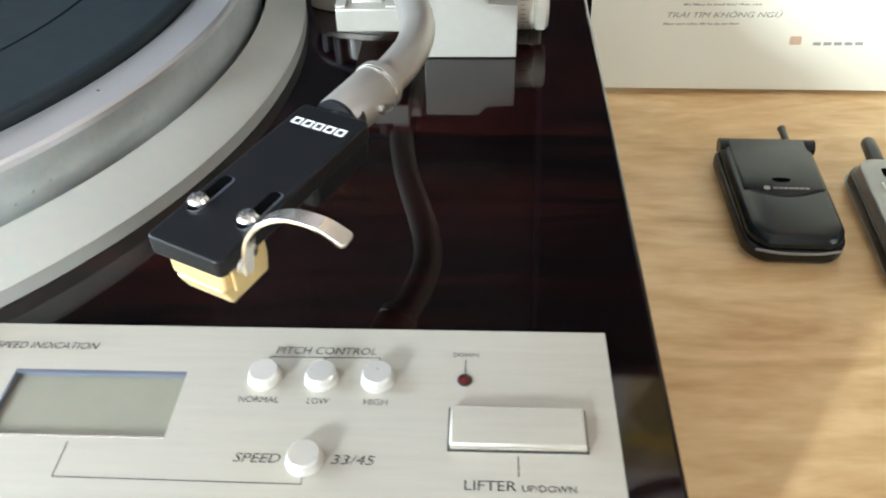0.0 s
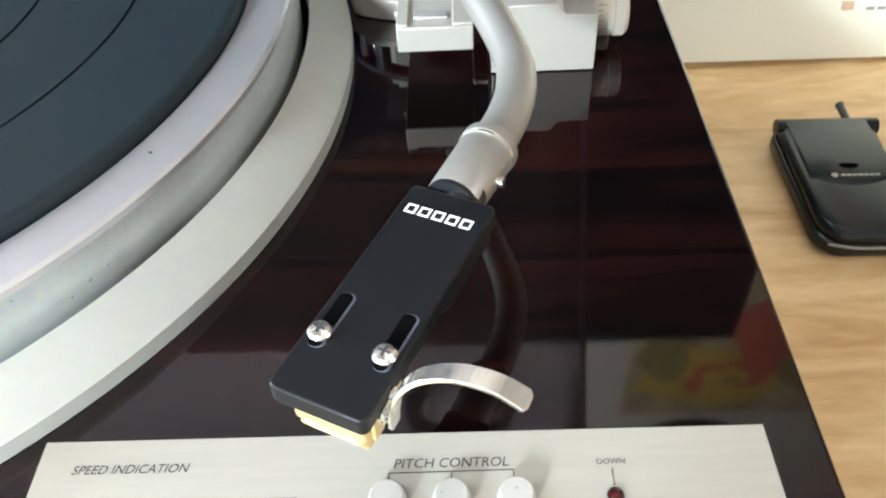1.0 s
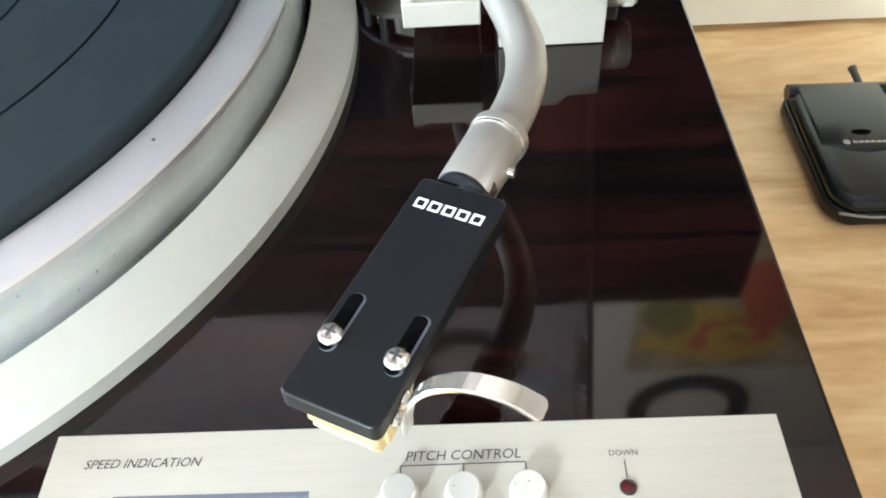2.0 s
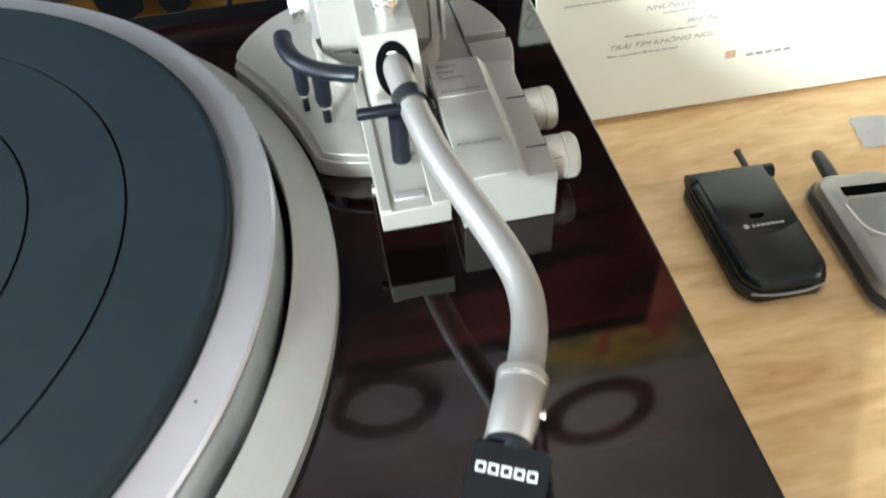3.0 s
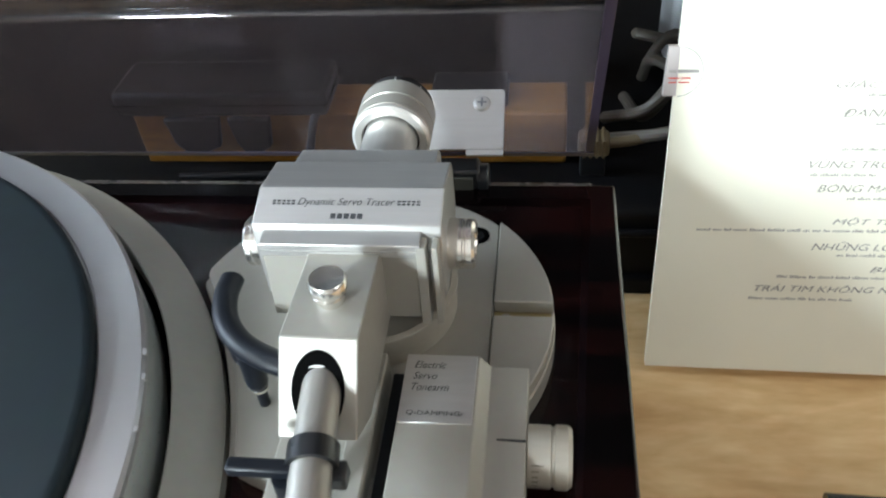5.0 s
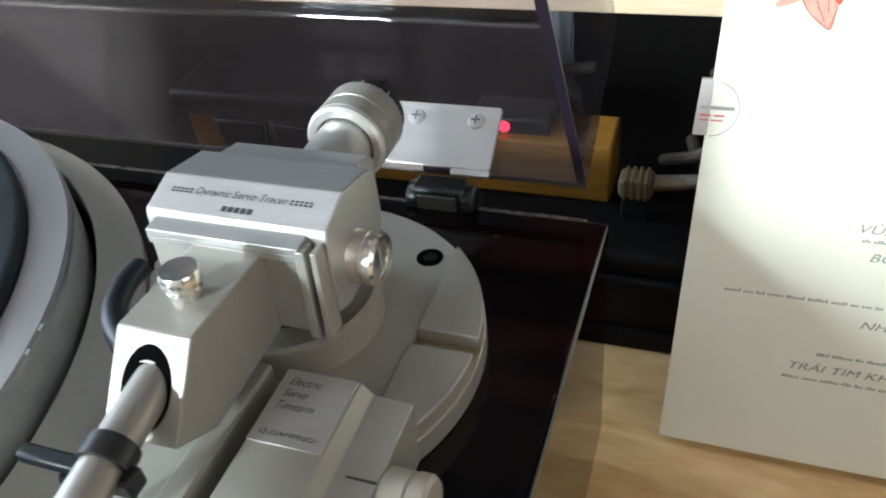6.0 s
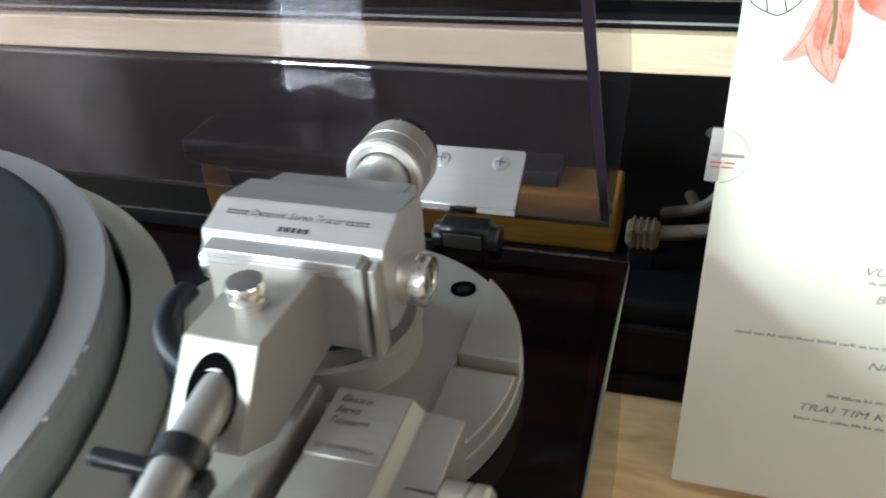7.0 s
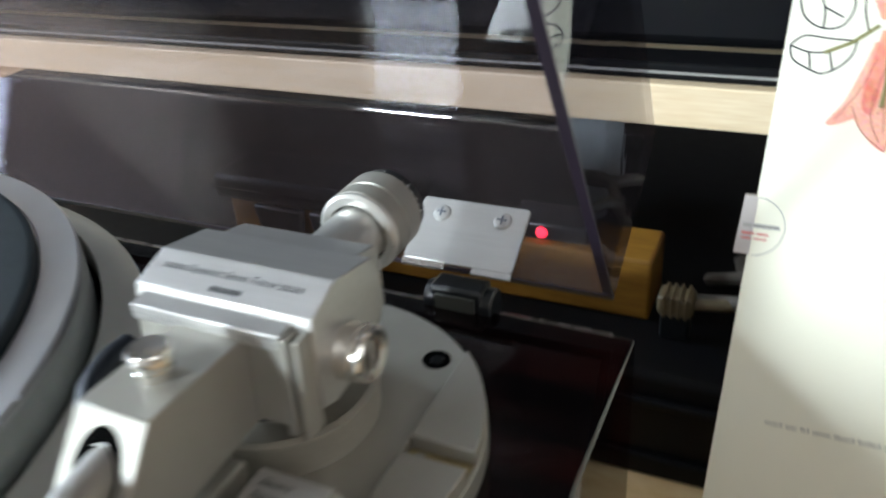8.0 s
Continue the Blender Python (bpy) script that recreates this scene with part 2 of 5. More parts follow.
def lathe(profile, m, n=48, bm=None, closed=False):
    """Turns (radius, height) round the local z axis of m."""
    bm = bm or bmesh.new()
    rings = []
    for r, h in profile:
        if r < 1e-7:
            rings.append([bm.verts.new(m @ Vector((0, 0, h)))])
        else:
            rings.append([bm.verts.new(m @ Vector((r * math.cos(2 * math.pi * i / n), r * math.sin(2 * math.pi * i / n), h))) for i in range(n)])
    pairs = list(zip(rings, rings[1:] + ([rings[0]] if closed else [])))
    for a, b in pairs if closed else pairs[:len(rings) - 1]:
        for i in range(n):
            j = (i + 1) % n
            if len(a) == 1 and len(b) == 1:
                continue
            if len(a) == 1:
                bm.faces.new((a[0], b[i], b[j]))
            elif len(b) == 1:
                bm.faces.new((a[i], a[j], b[0]))
            else:
                bm.faces.new((a[i], a[j], b[j], b[i]))
    return bm


def spline(points, steps=8):
    """Catmull-Rom through the points."""
    p = [Vector(q) for q in points]
    p = [2 * p[0] - p[1]] + p + [2 * p[-1] - p[-2]]
    out = []
    for i in range(1, len(p) - 2):
        for k in range(steps):
            t = k / steps
            a, b, c, d = p[i - 1:i + 3]
            out.append(0.5 * (2 * b + (c - a) * t + (2 * a - 5 * b + 4 * c - d) * t * t + (3 * b - a - 3 * c + d) * t ** 3))
    return out + [p[-2]]


def tube(path, radius, n=20, bm=None, flat=1.0, up=(0, 0, 1)):
    """A pipe along a path; radius a number or one per point; flat squeezes it in the up direction."""
    bm = bm or bmesh.new()
    rad = radius if isinstance(radius, (list, tuple)) else [radius] * len(path)
    rings = []
    for i, p in enumerate(path):
        d = (path[min(i + 1, len(path) - 1)] - path[max(i - 1, 0)]).normalized()
        s = d.cross(Vector(up)).normalized()
        u = s.cross(d)
        rings.append([bm.verts.new(p + rad[i] * (math.cos(2 * math.pi * k / n) * s + flat * math.sin(2 * math.pi * k / n) * u)) for k in range(n)])
    for a, b in zip(rings, rings[1:]):
        for k in range(n):
            bm.faces.new((a[k], a[(k + 1) % n], b[(k + 1) % n], b[k]))
    bm.faces.new(rings[0][::-1])
    bm.faces.new(rings[-1])
    return bm


def strip(points, width, z0, z1, m=None, bm=None):
    """A printed line along points in a plane."""
    bm = bm or bmesh.new()
    p = [Vector((x, y)) for x, y in points]
    left, right = [], []
    for i, q in enumerate(p):
        d = (p[min(i + 1, len(p) - 1)] - p[max(i - 1, 0)]).normalized()
        s = Vector((-d.y, d.x)) * width / 2
        left.append(q + s)
        right.append(q - s)
    return prism([(v.x, v.y) for v in left + right[::-1]], z0, z1, bm, m)


def words(name, body, x, y, z, width, height, mat, parent, m=None, shear=0.0, label="", kind=""):
    """Lettering whose lower left corner is at x, y, as wide as width and as high as height."""
    horns = [i for i, c in enumerate(body) if c in "ƠỜ"]
    body = body.replace("Ơ", "O").replace("Ờ", "Ò")
    cu = bpy.data.curves.new(name, "FONT")
    cu.body, cu.shear, cu.resolution_u = body, shear, 3
    tmp = bpy.data.objects.new(name, cu)
    me = bpy.data.meshes.new_from_object(tmp)
    bpy.data.objects.remove(tmp)
    bm = bmesh.new()
    bm.from_mesh(me)
    bpy.data.meshes.remove(me)
    for i in horns:  # the hook on the letter's shoulder
        cu.body = body[:i + 1]
        tmp = bpy.data.objects.new(name, cu)
        me = bpy.data.meshes.new_from_object(tmp)
        bpy.data.objects.remove(tmp)
        mx = max(v.co.x for v in me.vertices)
        bpy.data.meshes.remove(me)
        bm.faces.new([bm.verts.new((mx + a, b, 0)) for a, b in ((-0.09, 0.56), (0.03, 0.58), (0.10, 0.72), (0.03, 0.72), (-0.01, 0.64), (-0.08, 0.62))])
    xs, ys = [v.co.x for v in bm.verts], [v.co.y for v in bm.verts]
    sx, sy = width / (max(xs) - min(xs)), height / (max(ys) - min(ys))
    for v in bm.verts:
        v.co = Vector((x + (v.co.x - min(xs)) * sx, y + (v.co.y - min(ys)) * sy, z))
    if m:
        bmesh.ops.transform(bm, matrix=m, verts=bm.verts)
    return part(name, bm, mat, parent, label, kind=kind)


def bars(name, spans, y, z, height, mat, parent, m=None, label=""):
    """Writing that stays plain bars: spans of x."""
    for a, b in spans:
        part(name, prism([(a, y), (b, y), (b, y + height), (a, y + height)], z, z + 0.00008, None, m), mat, parent, label)


def at(x, y, z):
    return Matrix.Translation((x, y, z))


def screw(name, m, radius, parent, mat, label=""):
    """A round-headed cross screw; m's z axis is the screw's."""
    bm = lathe([(radius * 0.96, 0), (radius, radius * 0.25), (radius * 0.8, radius * 0.55), (radius * 0.3, radius * 0.68), (0, radius * 0.68)], m, 24)
    ob = part(name, bm, mat, parent, label, smooth=True)
    bm = bmesh.new()
    w, l, h = radius * 0.09, radius * 0.5, radius * 0.66
    prism([(-l, -w), (l, -w), (l, w), (-l, w)], h, h + radius * 0.08, bm, m)
    prism([(-w, -l), (w, -l), (w, l), (-w, l)], h - radius * 0.01, h + radius * 0.07, bm, m)
    part("cross_slot", bm, RECESSGREY if radius > 0.003 else INK, ob, "dark cross recess")
    return ob


# ---- the room ----
TABLE_Z = -0.125
FLOOR_Z = TABLE_Z - 0.74
CEIL_Z = 2.2
part("floor", box(-2.1, 2.1, -2.1, 1.2, FLOOR_Z - 0.05, FLOOR_Z), FLOORMAT, None, "brown wooden floor of the room", category="floor", kind="structure")
part("ceiling", box(-0.08, 2.1, -2.1, 1.2, CEIL_Z, CEIL_Z + 0.08), CEILPAINT, None, "pale painted ceiling", category="ceiling", kind="structure")
# Unseen ceiling part, made dark only to darken reflections in platter and cover.
part("ceiling", box(-2.1, -0.08, -2.1, 1.2, CEIL_Z - 0.02, CEIL_Z + 0.08), DARKREFLECT, None, "unseen ceiling part toned dark to darken reflections", category="ceiling", kind="structure")
# Added pier: keeps south window light off the table's right, bounces pale fill.
part("light_blocking_pier", box(-0.56, 0.95, -1.14, -1.02, FLOOR_Z, CEIL_Z), CEILPAINT, None, "unseen pale pier, added to block window light and bounce fill", category="wall", kind="structure")
part("wall_north", box(-2.1, 2.1, 1.1, 1.2, FLOOR_Z, CEIL_Z), WALLPAINT, None, "warm grey painted wall behind the shelf", category="wall", kind="structure")
def wall_with_window(name, m, length, x0, x1, z0, z1, mat, label):
    """A wall along x with one opening through it."""
    bm = bmesh.new()
    for a, b, c, d in ((0, x0, FLOOR_Z, CEIL_Z), (x1, length, FLOOR_Z, CEIL_Z), (x0, x1, FLOOR_Z, z0), (x0, x1, z1, CEIL_Z)):
        box(a, b, 0, 0.1, c, d, bm)
    bmesh.ops.transform(bm, matrix=m, verts=bm.verts)
    part(name, bm, mat, None, label, category="wall", kind="structure")


# The south and east walls are toned darker to cut bounced light.
wall_with_window("wall_south", at(-2.1, -2.1, 0), 4.2, 0.64, 1.05, 0.45, 1.40, LOWBOUNCE, "unseen brown-grey wall, darkened to cut bounce, with a narrow window")
wall_with_window("wall_west", pose(-2.0, -2.0, 0, 0, 0, 90), 3.1, 1.75, 2.85, 0.3, 1.4, WALLPAINT, "warm grey painted wall with a window opening")
wall_with_window("wall_east", pose(2.1, -2.0, 0, 0, 0, 90), 3.1, 0.60, 1.90, 0.25, 1.45, LOWBOUNCE, "unseen brown-grey wall, darkened to cut bounce, with a wide window")
# window_2 and window_3 are unseen, added to hold the side fill.
for nm, m, w, cross in (("window_1", at(-1.46, -2.04, 0), (0.0, 0.41, 0.45, 1.40), (1.10, 1.22)), ("window_2", pose(-2.04, -0.25, 0, 0, 0, 90), (0.0, 1.1, 0.3, 1.4), ()), ("window_3", pose(2.04, -1.40, 0, 0, 0, 90), (0.0, 1.3, 0.25, 1.45), ())):
    win = thing(nm, m @ Vector((w[1] / 2, 0, w[2])), "white painted window frame with thin bars", "window", kind="structure")
    mid = (w[0] + w[1]) / 2
    pieces = [(w[0], w[1], w[2], w[2] + 0.025), (w[0], w[1], w[3] - 0.025, w[3]), (w[0], w[0] + 0.02, w[2] + 0.025, w[3] - 0.025), (w[1] - 0.02, w[1], w[2] + 0.025, w[3] - 0.025)]
    pieces += [(w[0] + 0.02, w[1] - 0.02, c, c + 0.02) for c in cross] + [(mid - 0.06, mid - 0.04, cross[0] if cross else w[2] + 0.025, w[3] - 0.025)]
    for a, b, c, d in pieces:
        bm = box(a, b, -0.02, 0.02, c, d)
        bmesh.ops.transform(bm, matrix=m, verts=bm.verts)
        part("frame_bar", bm, WHITEPAINT, win)

# things on the back wall that the lacquer mirrors
ONWALL = Matrix(((1, 0, 0, 0), (0, 0, -1, 0), (0, 1, 0, 0), (0, 0, 0, 1)))
poster = thing("poster", (0.70, 1.095, 1.20), "colourful poster with red and yellow shapes on the back wall", "poster")
part("paper", box(0.42, 1.15, 1.092, 1.097, 1.18, 1.72), PICTURE, poster)


def blot(cx, cz, rx, rz, seed, z):
    return prism([(cx + rx * (1 + 0.22 * math.sin(3 * a + seed)) * math.cos(a), cz + rz * (1 + 0.22 * math.sin(2 * a + 2 * seed)) * math.sin(a)) for a in [2 * math.pi * k / 24 for k in range(24)]], -1.092, -z, m=ONWALL)


for i, (cx, cz, rx, rz, mt) in enumerate(((0.62, 1.56, 0.17, 0.12, POPYELLOW), (0.66, 1.56, 0.10, 0.075, POPRED), (0.66, 1.57, 0.06, 0.045, POPYELLOW), (0.75, 1.40, 0.10, 0.13, POPRED), (0.84, 1.28, 0.09, 0.09, POPRED), (0.90, 1.50, 0.10, 0.12, POPGREEN), (0.50, 1.45, 0.06, 0.10, POPGREEN), (0.68, 1.57, 0.02, 0.015, POPGREEN))):
    part("printed_shape", blot(cx, cz, rx, rz, i, 1.0915 - 0.0004 * i), mt, poster)
for nm, cx, cz, r in (("wall_plate", 0.62, 1.93, 0.17), ("wall_plate", 0.00, 1.66, 0.15)):
    plate = thing(nm, (cx, 1.09, cz - r), "round plate with a dark rim and grey centre on the wall", "plate", group="plates on the back wall")
    m = pose(cx, 1.098, cz, 90, 0, 0)
    part("plate_rim", lathe([(r * 0.68, 0.0), (r * 0.68, 0.012), (r * 0.9, 0.022), (r, 0.020), (r, 0.0)], m, 48, closed=True), BLACKPLASTIC, plate, smooth=True)
    part("plate_centre", lathe([(0, 0.004), (r * 0.68, 0.004), (r * 0.68, 0.010), (0, 0.010)], m, 48), WALLPAINT, plate)
card = thing("wall_card", (0.16, 1.09, 1.70), "pale paper card pinned to the wall", "card")
part("paper", prism([(0.10, 1.70), (0.24, 1.73), (0.20, 1.98), (0.15, 1.86)], -1.097, -1.094, m=ONWALL), WHITEPAINT, card)

# ---- table ----
table = thing("table", (0.0, 0.1, FLOOR_Z), "light wooden table with a fine straight grain", "table")
part("tabletop", box(-0.95, 1.0, -0.38, 0.98, TABLE_Z - 0.028, TABLE_Z), OAK, table, bevel=0.002)
for x in (-0.90, 0.92):
    for y in (-0.33, 0.90):
        part("leg", box(x - 0.03, x + 0.03, y - 0.03, y + 0.03, FLOOR_Z, TABLE_Z - 0.028), OAK, table, bevel=0.003)

# ---- record player: plinth, control panel, platter ring ----
X0, X1, Y0, Y1 = -0.345, 0.1063, -0.0600, 0.3050
PC = (-0.1835, 0.1341)
player = thing("record_player", (-0.12, 0.12, TABLE_Z), "record player with a glossy dark rosewood plinth on the table", "record player")
part("plinth", box(X0, X1, Y0, Y1, -0.108, 0.0), ROSEWOOD, player, "glossy dark red-brown rosewood plinth", bevel=0.0012, segs=3)
for x in (X0 + 0.05, X1 - 0.05):
    for y in (Y0 + 0.05, Y1 - 0.05):
        part("foot", lathe([(0, TABLE_Z), (0.020, TABLE_Z), (0.023, TABLE_Z + 0.003), (0.021, -0.108), (0, -0.108)], at(x, y, 0), 32), BLACKPLASTIC, player, smooth=True)

# Added strip whose grey-brown colour stands for a reflection on the back edge.
part("rear_reflection", box(X0, 0.098, Y1, Y1 + 0.0060, -0.030, -0.0035), material("grey-brown reflection tone", (0.11, 0.095, 0.09), 0.28, 0.0, var=0.2, scale=20), player, "grey-brown strip for the reflection along the back edge", bevel=0.001)

PZ = 0.0014  # top of the control panel
hole = (-0.0400, -0.0006, -0.0317, -0.0138)
outer = (-0.0554, 0.0940, -0.0468, 0.0)
bm = bmesh.new()
o, h = outer, hole
for a, b, c, d in ((o[0], o[1], h[3], o[3]), (o[0], o[1], o[2], h[2]), (o[0], h[0], h[2], h[3]), (h[1], o[1], h[2], h[3])):
    box(a, b, c, d, 0.0001, PZ, bm)
bmesh.ops.remove_doubles(bm, verts=bm.verts, dist=1e-6)
panel = part("control_panel", bm, CHAMPAGNE, player, "champagne aluminium control panel with printed lettering")
part("display_glass", box(h[0], h[1], h[2], h[3], 0.0001, 0.0003), LCDGLASS, panel, "greenish grey blank display")
# Dark top and left edges paint recess shadow, the bright lower one light.
for a, b, c, d in ((h[0], h[1], h[3] - 0.0010, h[3]), (h[0], h[0] + 0.0005, h[2], h[3] - 0.0010), (h[0], h[1], h[2], h[2] + 0.0004)):
    part("display_edge_shading", box(a, b, c, d, 0.0003, PZ + 0.00005), RECESSGREY if d != h[2] + 0.0004 else BRIGHT, panel)


def round_button(x, y, r):
    bm = lathe([(r * 1.12, 0), (r * 1.12, 0.0004), (r, 0.0006), (r, 0.0022), (r * 0.93, 0.0027), (r * 0.90, 0.0028), (0, 0.0028)], at(x, y, PZ), 40)
    part("push_button", bm, BUTTON, panel, "round pale silver push button", smooth=True)


for x in (0.0174, 0.0300, 0.0426):
    round_button(x, -0.0150, 0.0034)
round_button(0.0299, -0.0362, 0.0035)
part("indicator_lamp", lathe([(0.0014, 0), (0.0013, 0.0004), (0.0007, 0.0008), (0, 0.0009)], at(0.0618, -0.0148, PZ), 24), LEDRED, panel, "dark red unlit indicator lens", smooth=True)
part("indicator_bezel", lathe([(0.0014, 0), (0.0017, 0.0), (0.0016, 0.0003), (0.0014, 0.0003)], at(0.0618, -0.0148, PZ), 24, closed=True), BLACKPLASTIC, panel)
part("button_well", box(0.0586, 0.0874, -0.0332, -0.0224, PZ, PZ + 0.0002), BLACKPLASTIC, panel)
part("lifter_button", box(0.0590, 0.0870, -0.0328, -0.0228, PZ + 0.0002, PZ + 0.0020), CHAMPAGNE, panel, "wide beige lifter push button", bevel=0.0005, segs=1)
part("button_edge", box(0.0591, 0.0869, -0.03295, -0.0328, PZ + 0.0002, PZ + 0.0015), BRIGHT, panel)
TZ = PZ + 0.00006
words("lettering", "SPEED INDICATION", -0.0478, -0.0077, TZ, 0.0243, 0.0020, INK, panel, shear=0.22)
words("lettering", "PITCH CONTROL", 0.0184, -0.0080, TZ, 0.0231, 0.0021, INK, panel, shear=0.18)
words("lettering", "NORMAL", 0.0128, -0.0219, TZ, 0.0088, 0.0016, INK, panel)
words("lettering", "LOW", 0.0278, -0.0220, TZ, 0.0047, 0.0016, INK, panel)
words("lettering", "HIGH", 0.0401, -0.0220, TZ, 0.0052, 0.0016, INK, panel)
words("lettering", "SPEED", 0.0152, -0.0369, TZ, 0.0096, 0.0022, INK, panel, shear=0.2)
words("lettering", "33/45", 0.0352, -0.0369, TZ, 0.0089, 0.0022, INK, panel, shear=0.2)
words("lettering", "DOWN", 0.0591, -0.0081, TZ, 0.0056, 0.0012, INK, panel)
words("lettering", "LIFTER", 0.0623, -0.0420, TZ, 0.0102, 0.0022, INK, panel)
words("lettering", "UP/DOWN", 0.0736, -0.0421, TZ, 0.0106, 0.0015, INK, panel)
L = 0.00022
for pts in ([(0.0174, -0.0110), (0.0174, -0.0090), (0.0424, -0.0088), (0.0424, -0.0108)], [(0.0300, -0.0090), (0.0300, -0.0108)], [(0.0619, -0.0090), (0.0619, -0.0128)],
            [(0.0730, -0.0340), (0.0730, -0.0388)], [(-0.0206, -0.0330), (-0.0206, -0.0412), (0.0300, -0.0416), (0.0300, -0.0402)]):
    bm = bmesh.new()
    for p, q in zip(pts, pts[1:]):
        strip([p, q], L, PZ, PZ + 0.00006, None, bm)
    part("printed_line", bm, INK, panel)

part("platter_surround", lathe([(0.1689, 0.0), (0.1689, 0.0118), (0.1694, 0.0124), (0.1814, 0.0056), (0.1824, 0.0046), (0.1824, 0.0)], at(*PC, 0.0002), 192, closed=True), RINGGREY, player, "raised matt grey sloping ring round the platter", smooth=True)
# Black sheet paints the shade between platter and surround.
part("platter_gap_shade", lathe([(0.150, 0.0004), (0.1688, 0.0004), (0.1688, 0.0012), (0.150, 0.0012)], at(*PC, 0.0), 128, closed=True), SHADEBLACK, player)

# ---- platter ----
platter = thing("platter", (*PC, 0.002), "silver metal platter with a dark rubber mat", "platter")
part("platter_disc", lathe([(0, 0.003), (0.155, 0.003), (0.1652, 0.003), (0.1660, 0.006), (0.1664, 0.0246)], at(*PC, 0), 192), WALLMETAL, platter, "grey metal platter side", smooth=True)
part("platter_rim", lathe([(0.1664, 0.0246), (0.1662, 0.0262), (0.1652, 0.0270), (0.1540, 0.0276), (0.1536, 0.0266), (0, 0.0266)], at(*PC, 0), 192), TURNED, platter, "bright turned aluminium rim with small scuffs", smooth=True)
MT = 0.0310
GROOVES = (0.030, 0.060, 0.0905, 0.1208)
mat_profile = [(0, MT)]
for gr in GROOVES:
    mat_profile += [(gr - 0.0005, MT), (gr - 0.0004, MT - 0.0009), (gr + 0.0004, MT - 0.0009), (gr + 0.0005, MT)]
mat_profile += [(0.1500, MT), (0.1512, MT), (0.1524, MT - 0.0005), (0.1530, MT - 0.0016), (0.1530, 0.0268), (0, 0.0268)]
mat_part = part("rubber_mat", lathe(mat_profile, at(*PC, 0), 192), RUBBER, platter, "dark blue-grey rubber mat with fine circular grooves", smooth=True)
# Black rings paint deeper shade into the mat's cut grooves.
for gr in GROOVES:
    part("mat_groove_shade", lathe([(gr - 0.0004, MT - 0.0007), (gr + 0.0004, MT - 0.0007)], at(*PC, 0), 192), GROOVESHADE, mat_part)
part("spindle", lathe([(0.0036, MT), (0.0036, 0.042), (0.0026, 0.0445), (0, 0.0448)], at(*PC, 0), 24), BRIGHT, platter, smooth=True)
for a in (21.4, 18.2, 12.3):
    m = at(*PC, 0) @ Matrix.Rotation(radians(a), 4, "Z")
    half = 0.0010 + 0.0008 * ((a * 7) % 1)
    part("edge_nick", prism([(0.1652, -half), (0.16655, -half * 0.6), (0.1666, half * 0.7), (0.1653, half)], 0.0250, 0.0268, None, m), TURNED, platter, "bright nick in the rim's edge", bevel=0.0002, segs=1)
random.seed(3)
for a, r in ((-0.84, 0.1600), (-0.46, 0.1585)):
    cx, cy = PC[0] + r * math.cos(a), PC[1] + r * math.sin(a)
    part("scuff", prism([(cx + random.uniform(0.0002, 0.0006) * math.cos(t * 0.9), cy + random.uniform(0.0002, 0.0005) * math.sin(t * 0.9)) for t in range(7)], 0.0270, 0.0276), INK, platter)

# ---- tonearm ----
arm = thing("tonearm", (0.025, 0.228, 0.0), "silver tonearm assembly with a curved tube and knobs on the plinth", "tonearm")
BC, BR = (0.0250, 0.2250), 0.0590


def clip(pts, axis, value, keep_more):
    """The part of an outline on one side of a line along x or y."""
    out = []
    for p, q in zip(pts, pts[1:] + pts[:1]):
        a, b = ((p[axis] - value), (q[axis] - value))
        if not keep_more:
            a, b = -a, -b
        if a >= 0:
            out.append(p)
        if a * b < 0:
            out.append(p + (q - p) * (a / (a - b)))
    return out


def base_outline(radius, keep, n=96, xmin=None, xmax=None, ymin=None, ymax=None):
    """The round base, cut by an arc that runs round the platter."""
    pts = []
    for i in range(n):
        a = 2 * math.pi * i / n
        p = Vector((BC[0] + radius * math.cos(a), BC[1] + radius * math.sin(a)))
        d = p - Vector(PC)
        if d.length < keep:
            p = Vector(PC) + d.normalized() * keep
            if (p - Vector(BC)).length > radius:
                continue
        pts.append(p)
    for axis, value, more in ((0, xmin, True), (0, xmax, False), (1, ymin, True), (1, ymax, False)):
        if value is not None:
            pts = clip(pts, axis, value, more)
    clean = []
    for p in pts:
        if not clean or (p - clean[-1]).length > 2e-5:
            clean.append(p)
    if (clean[0] - clean[-1]).length < 2e-5:
        clean.pop()
    return [(p.x, p.y) for p in clean]


LINE = 0.0650
part("base_foot", prism(base_outline(BR, 0.1845), 0.0002, 0.0080), SILVERGREY, arm, "round silver grey base", bevel=0.0006)
part("base_plate", prism(base_outline(BR - 0.0006, 0.1870, xmax=LINE), 0.0080, 0.0112), SILVERGREY, arm, bevel=0.0005)
part("base_segment", prism(base_outline(BR - 0.0004, 0.1870, xmin=LINE + 0.0003, ymin=0.2300), 0.0080, 0.0132), SILVERGREY, arm, bevel=0.0005)
part("base_segment", prism(base_outline(BR - 0.0004, 0.1870, xmin=LINE + 0.0003, ymax=0.2243), 0.0080, 0.0132), SILVERGREY, arm, bevel=0.0005)
# Brass tone, with the slot's shade put into the colour.
part("slot_floor", prism(base_outline(BR - 0.0012, 0.1870, xmin=LINE + 0.0003, ymin=0.2245, ymax=0.2298), 0.0080, 0.0086), material("shaded brass", (0.30, 0.24, 0.12), 0.45, 0.5), arm, "brass-coloured slot floor")
part("slot_screw", lathe([(0.0016, 0), (0.0016, 0.0006), (0, 0.0007)], at(0.0690, 0.2271, 0.0086), 16), GREYINK, arm)
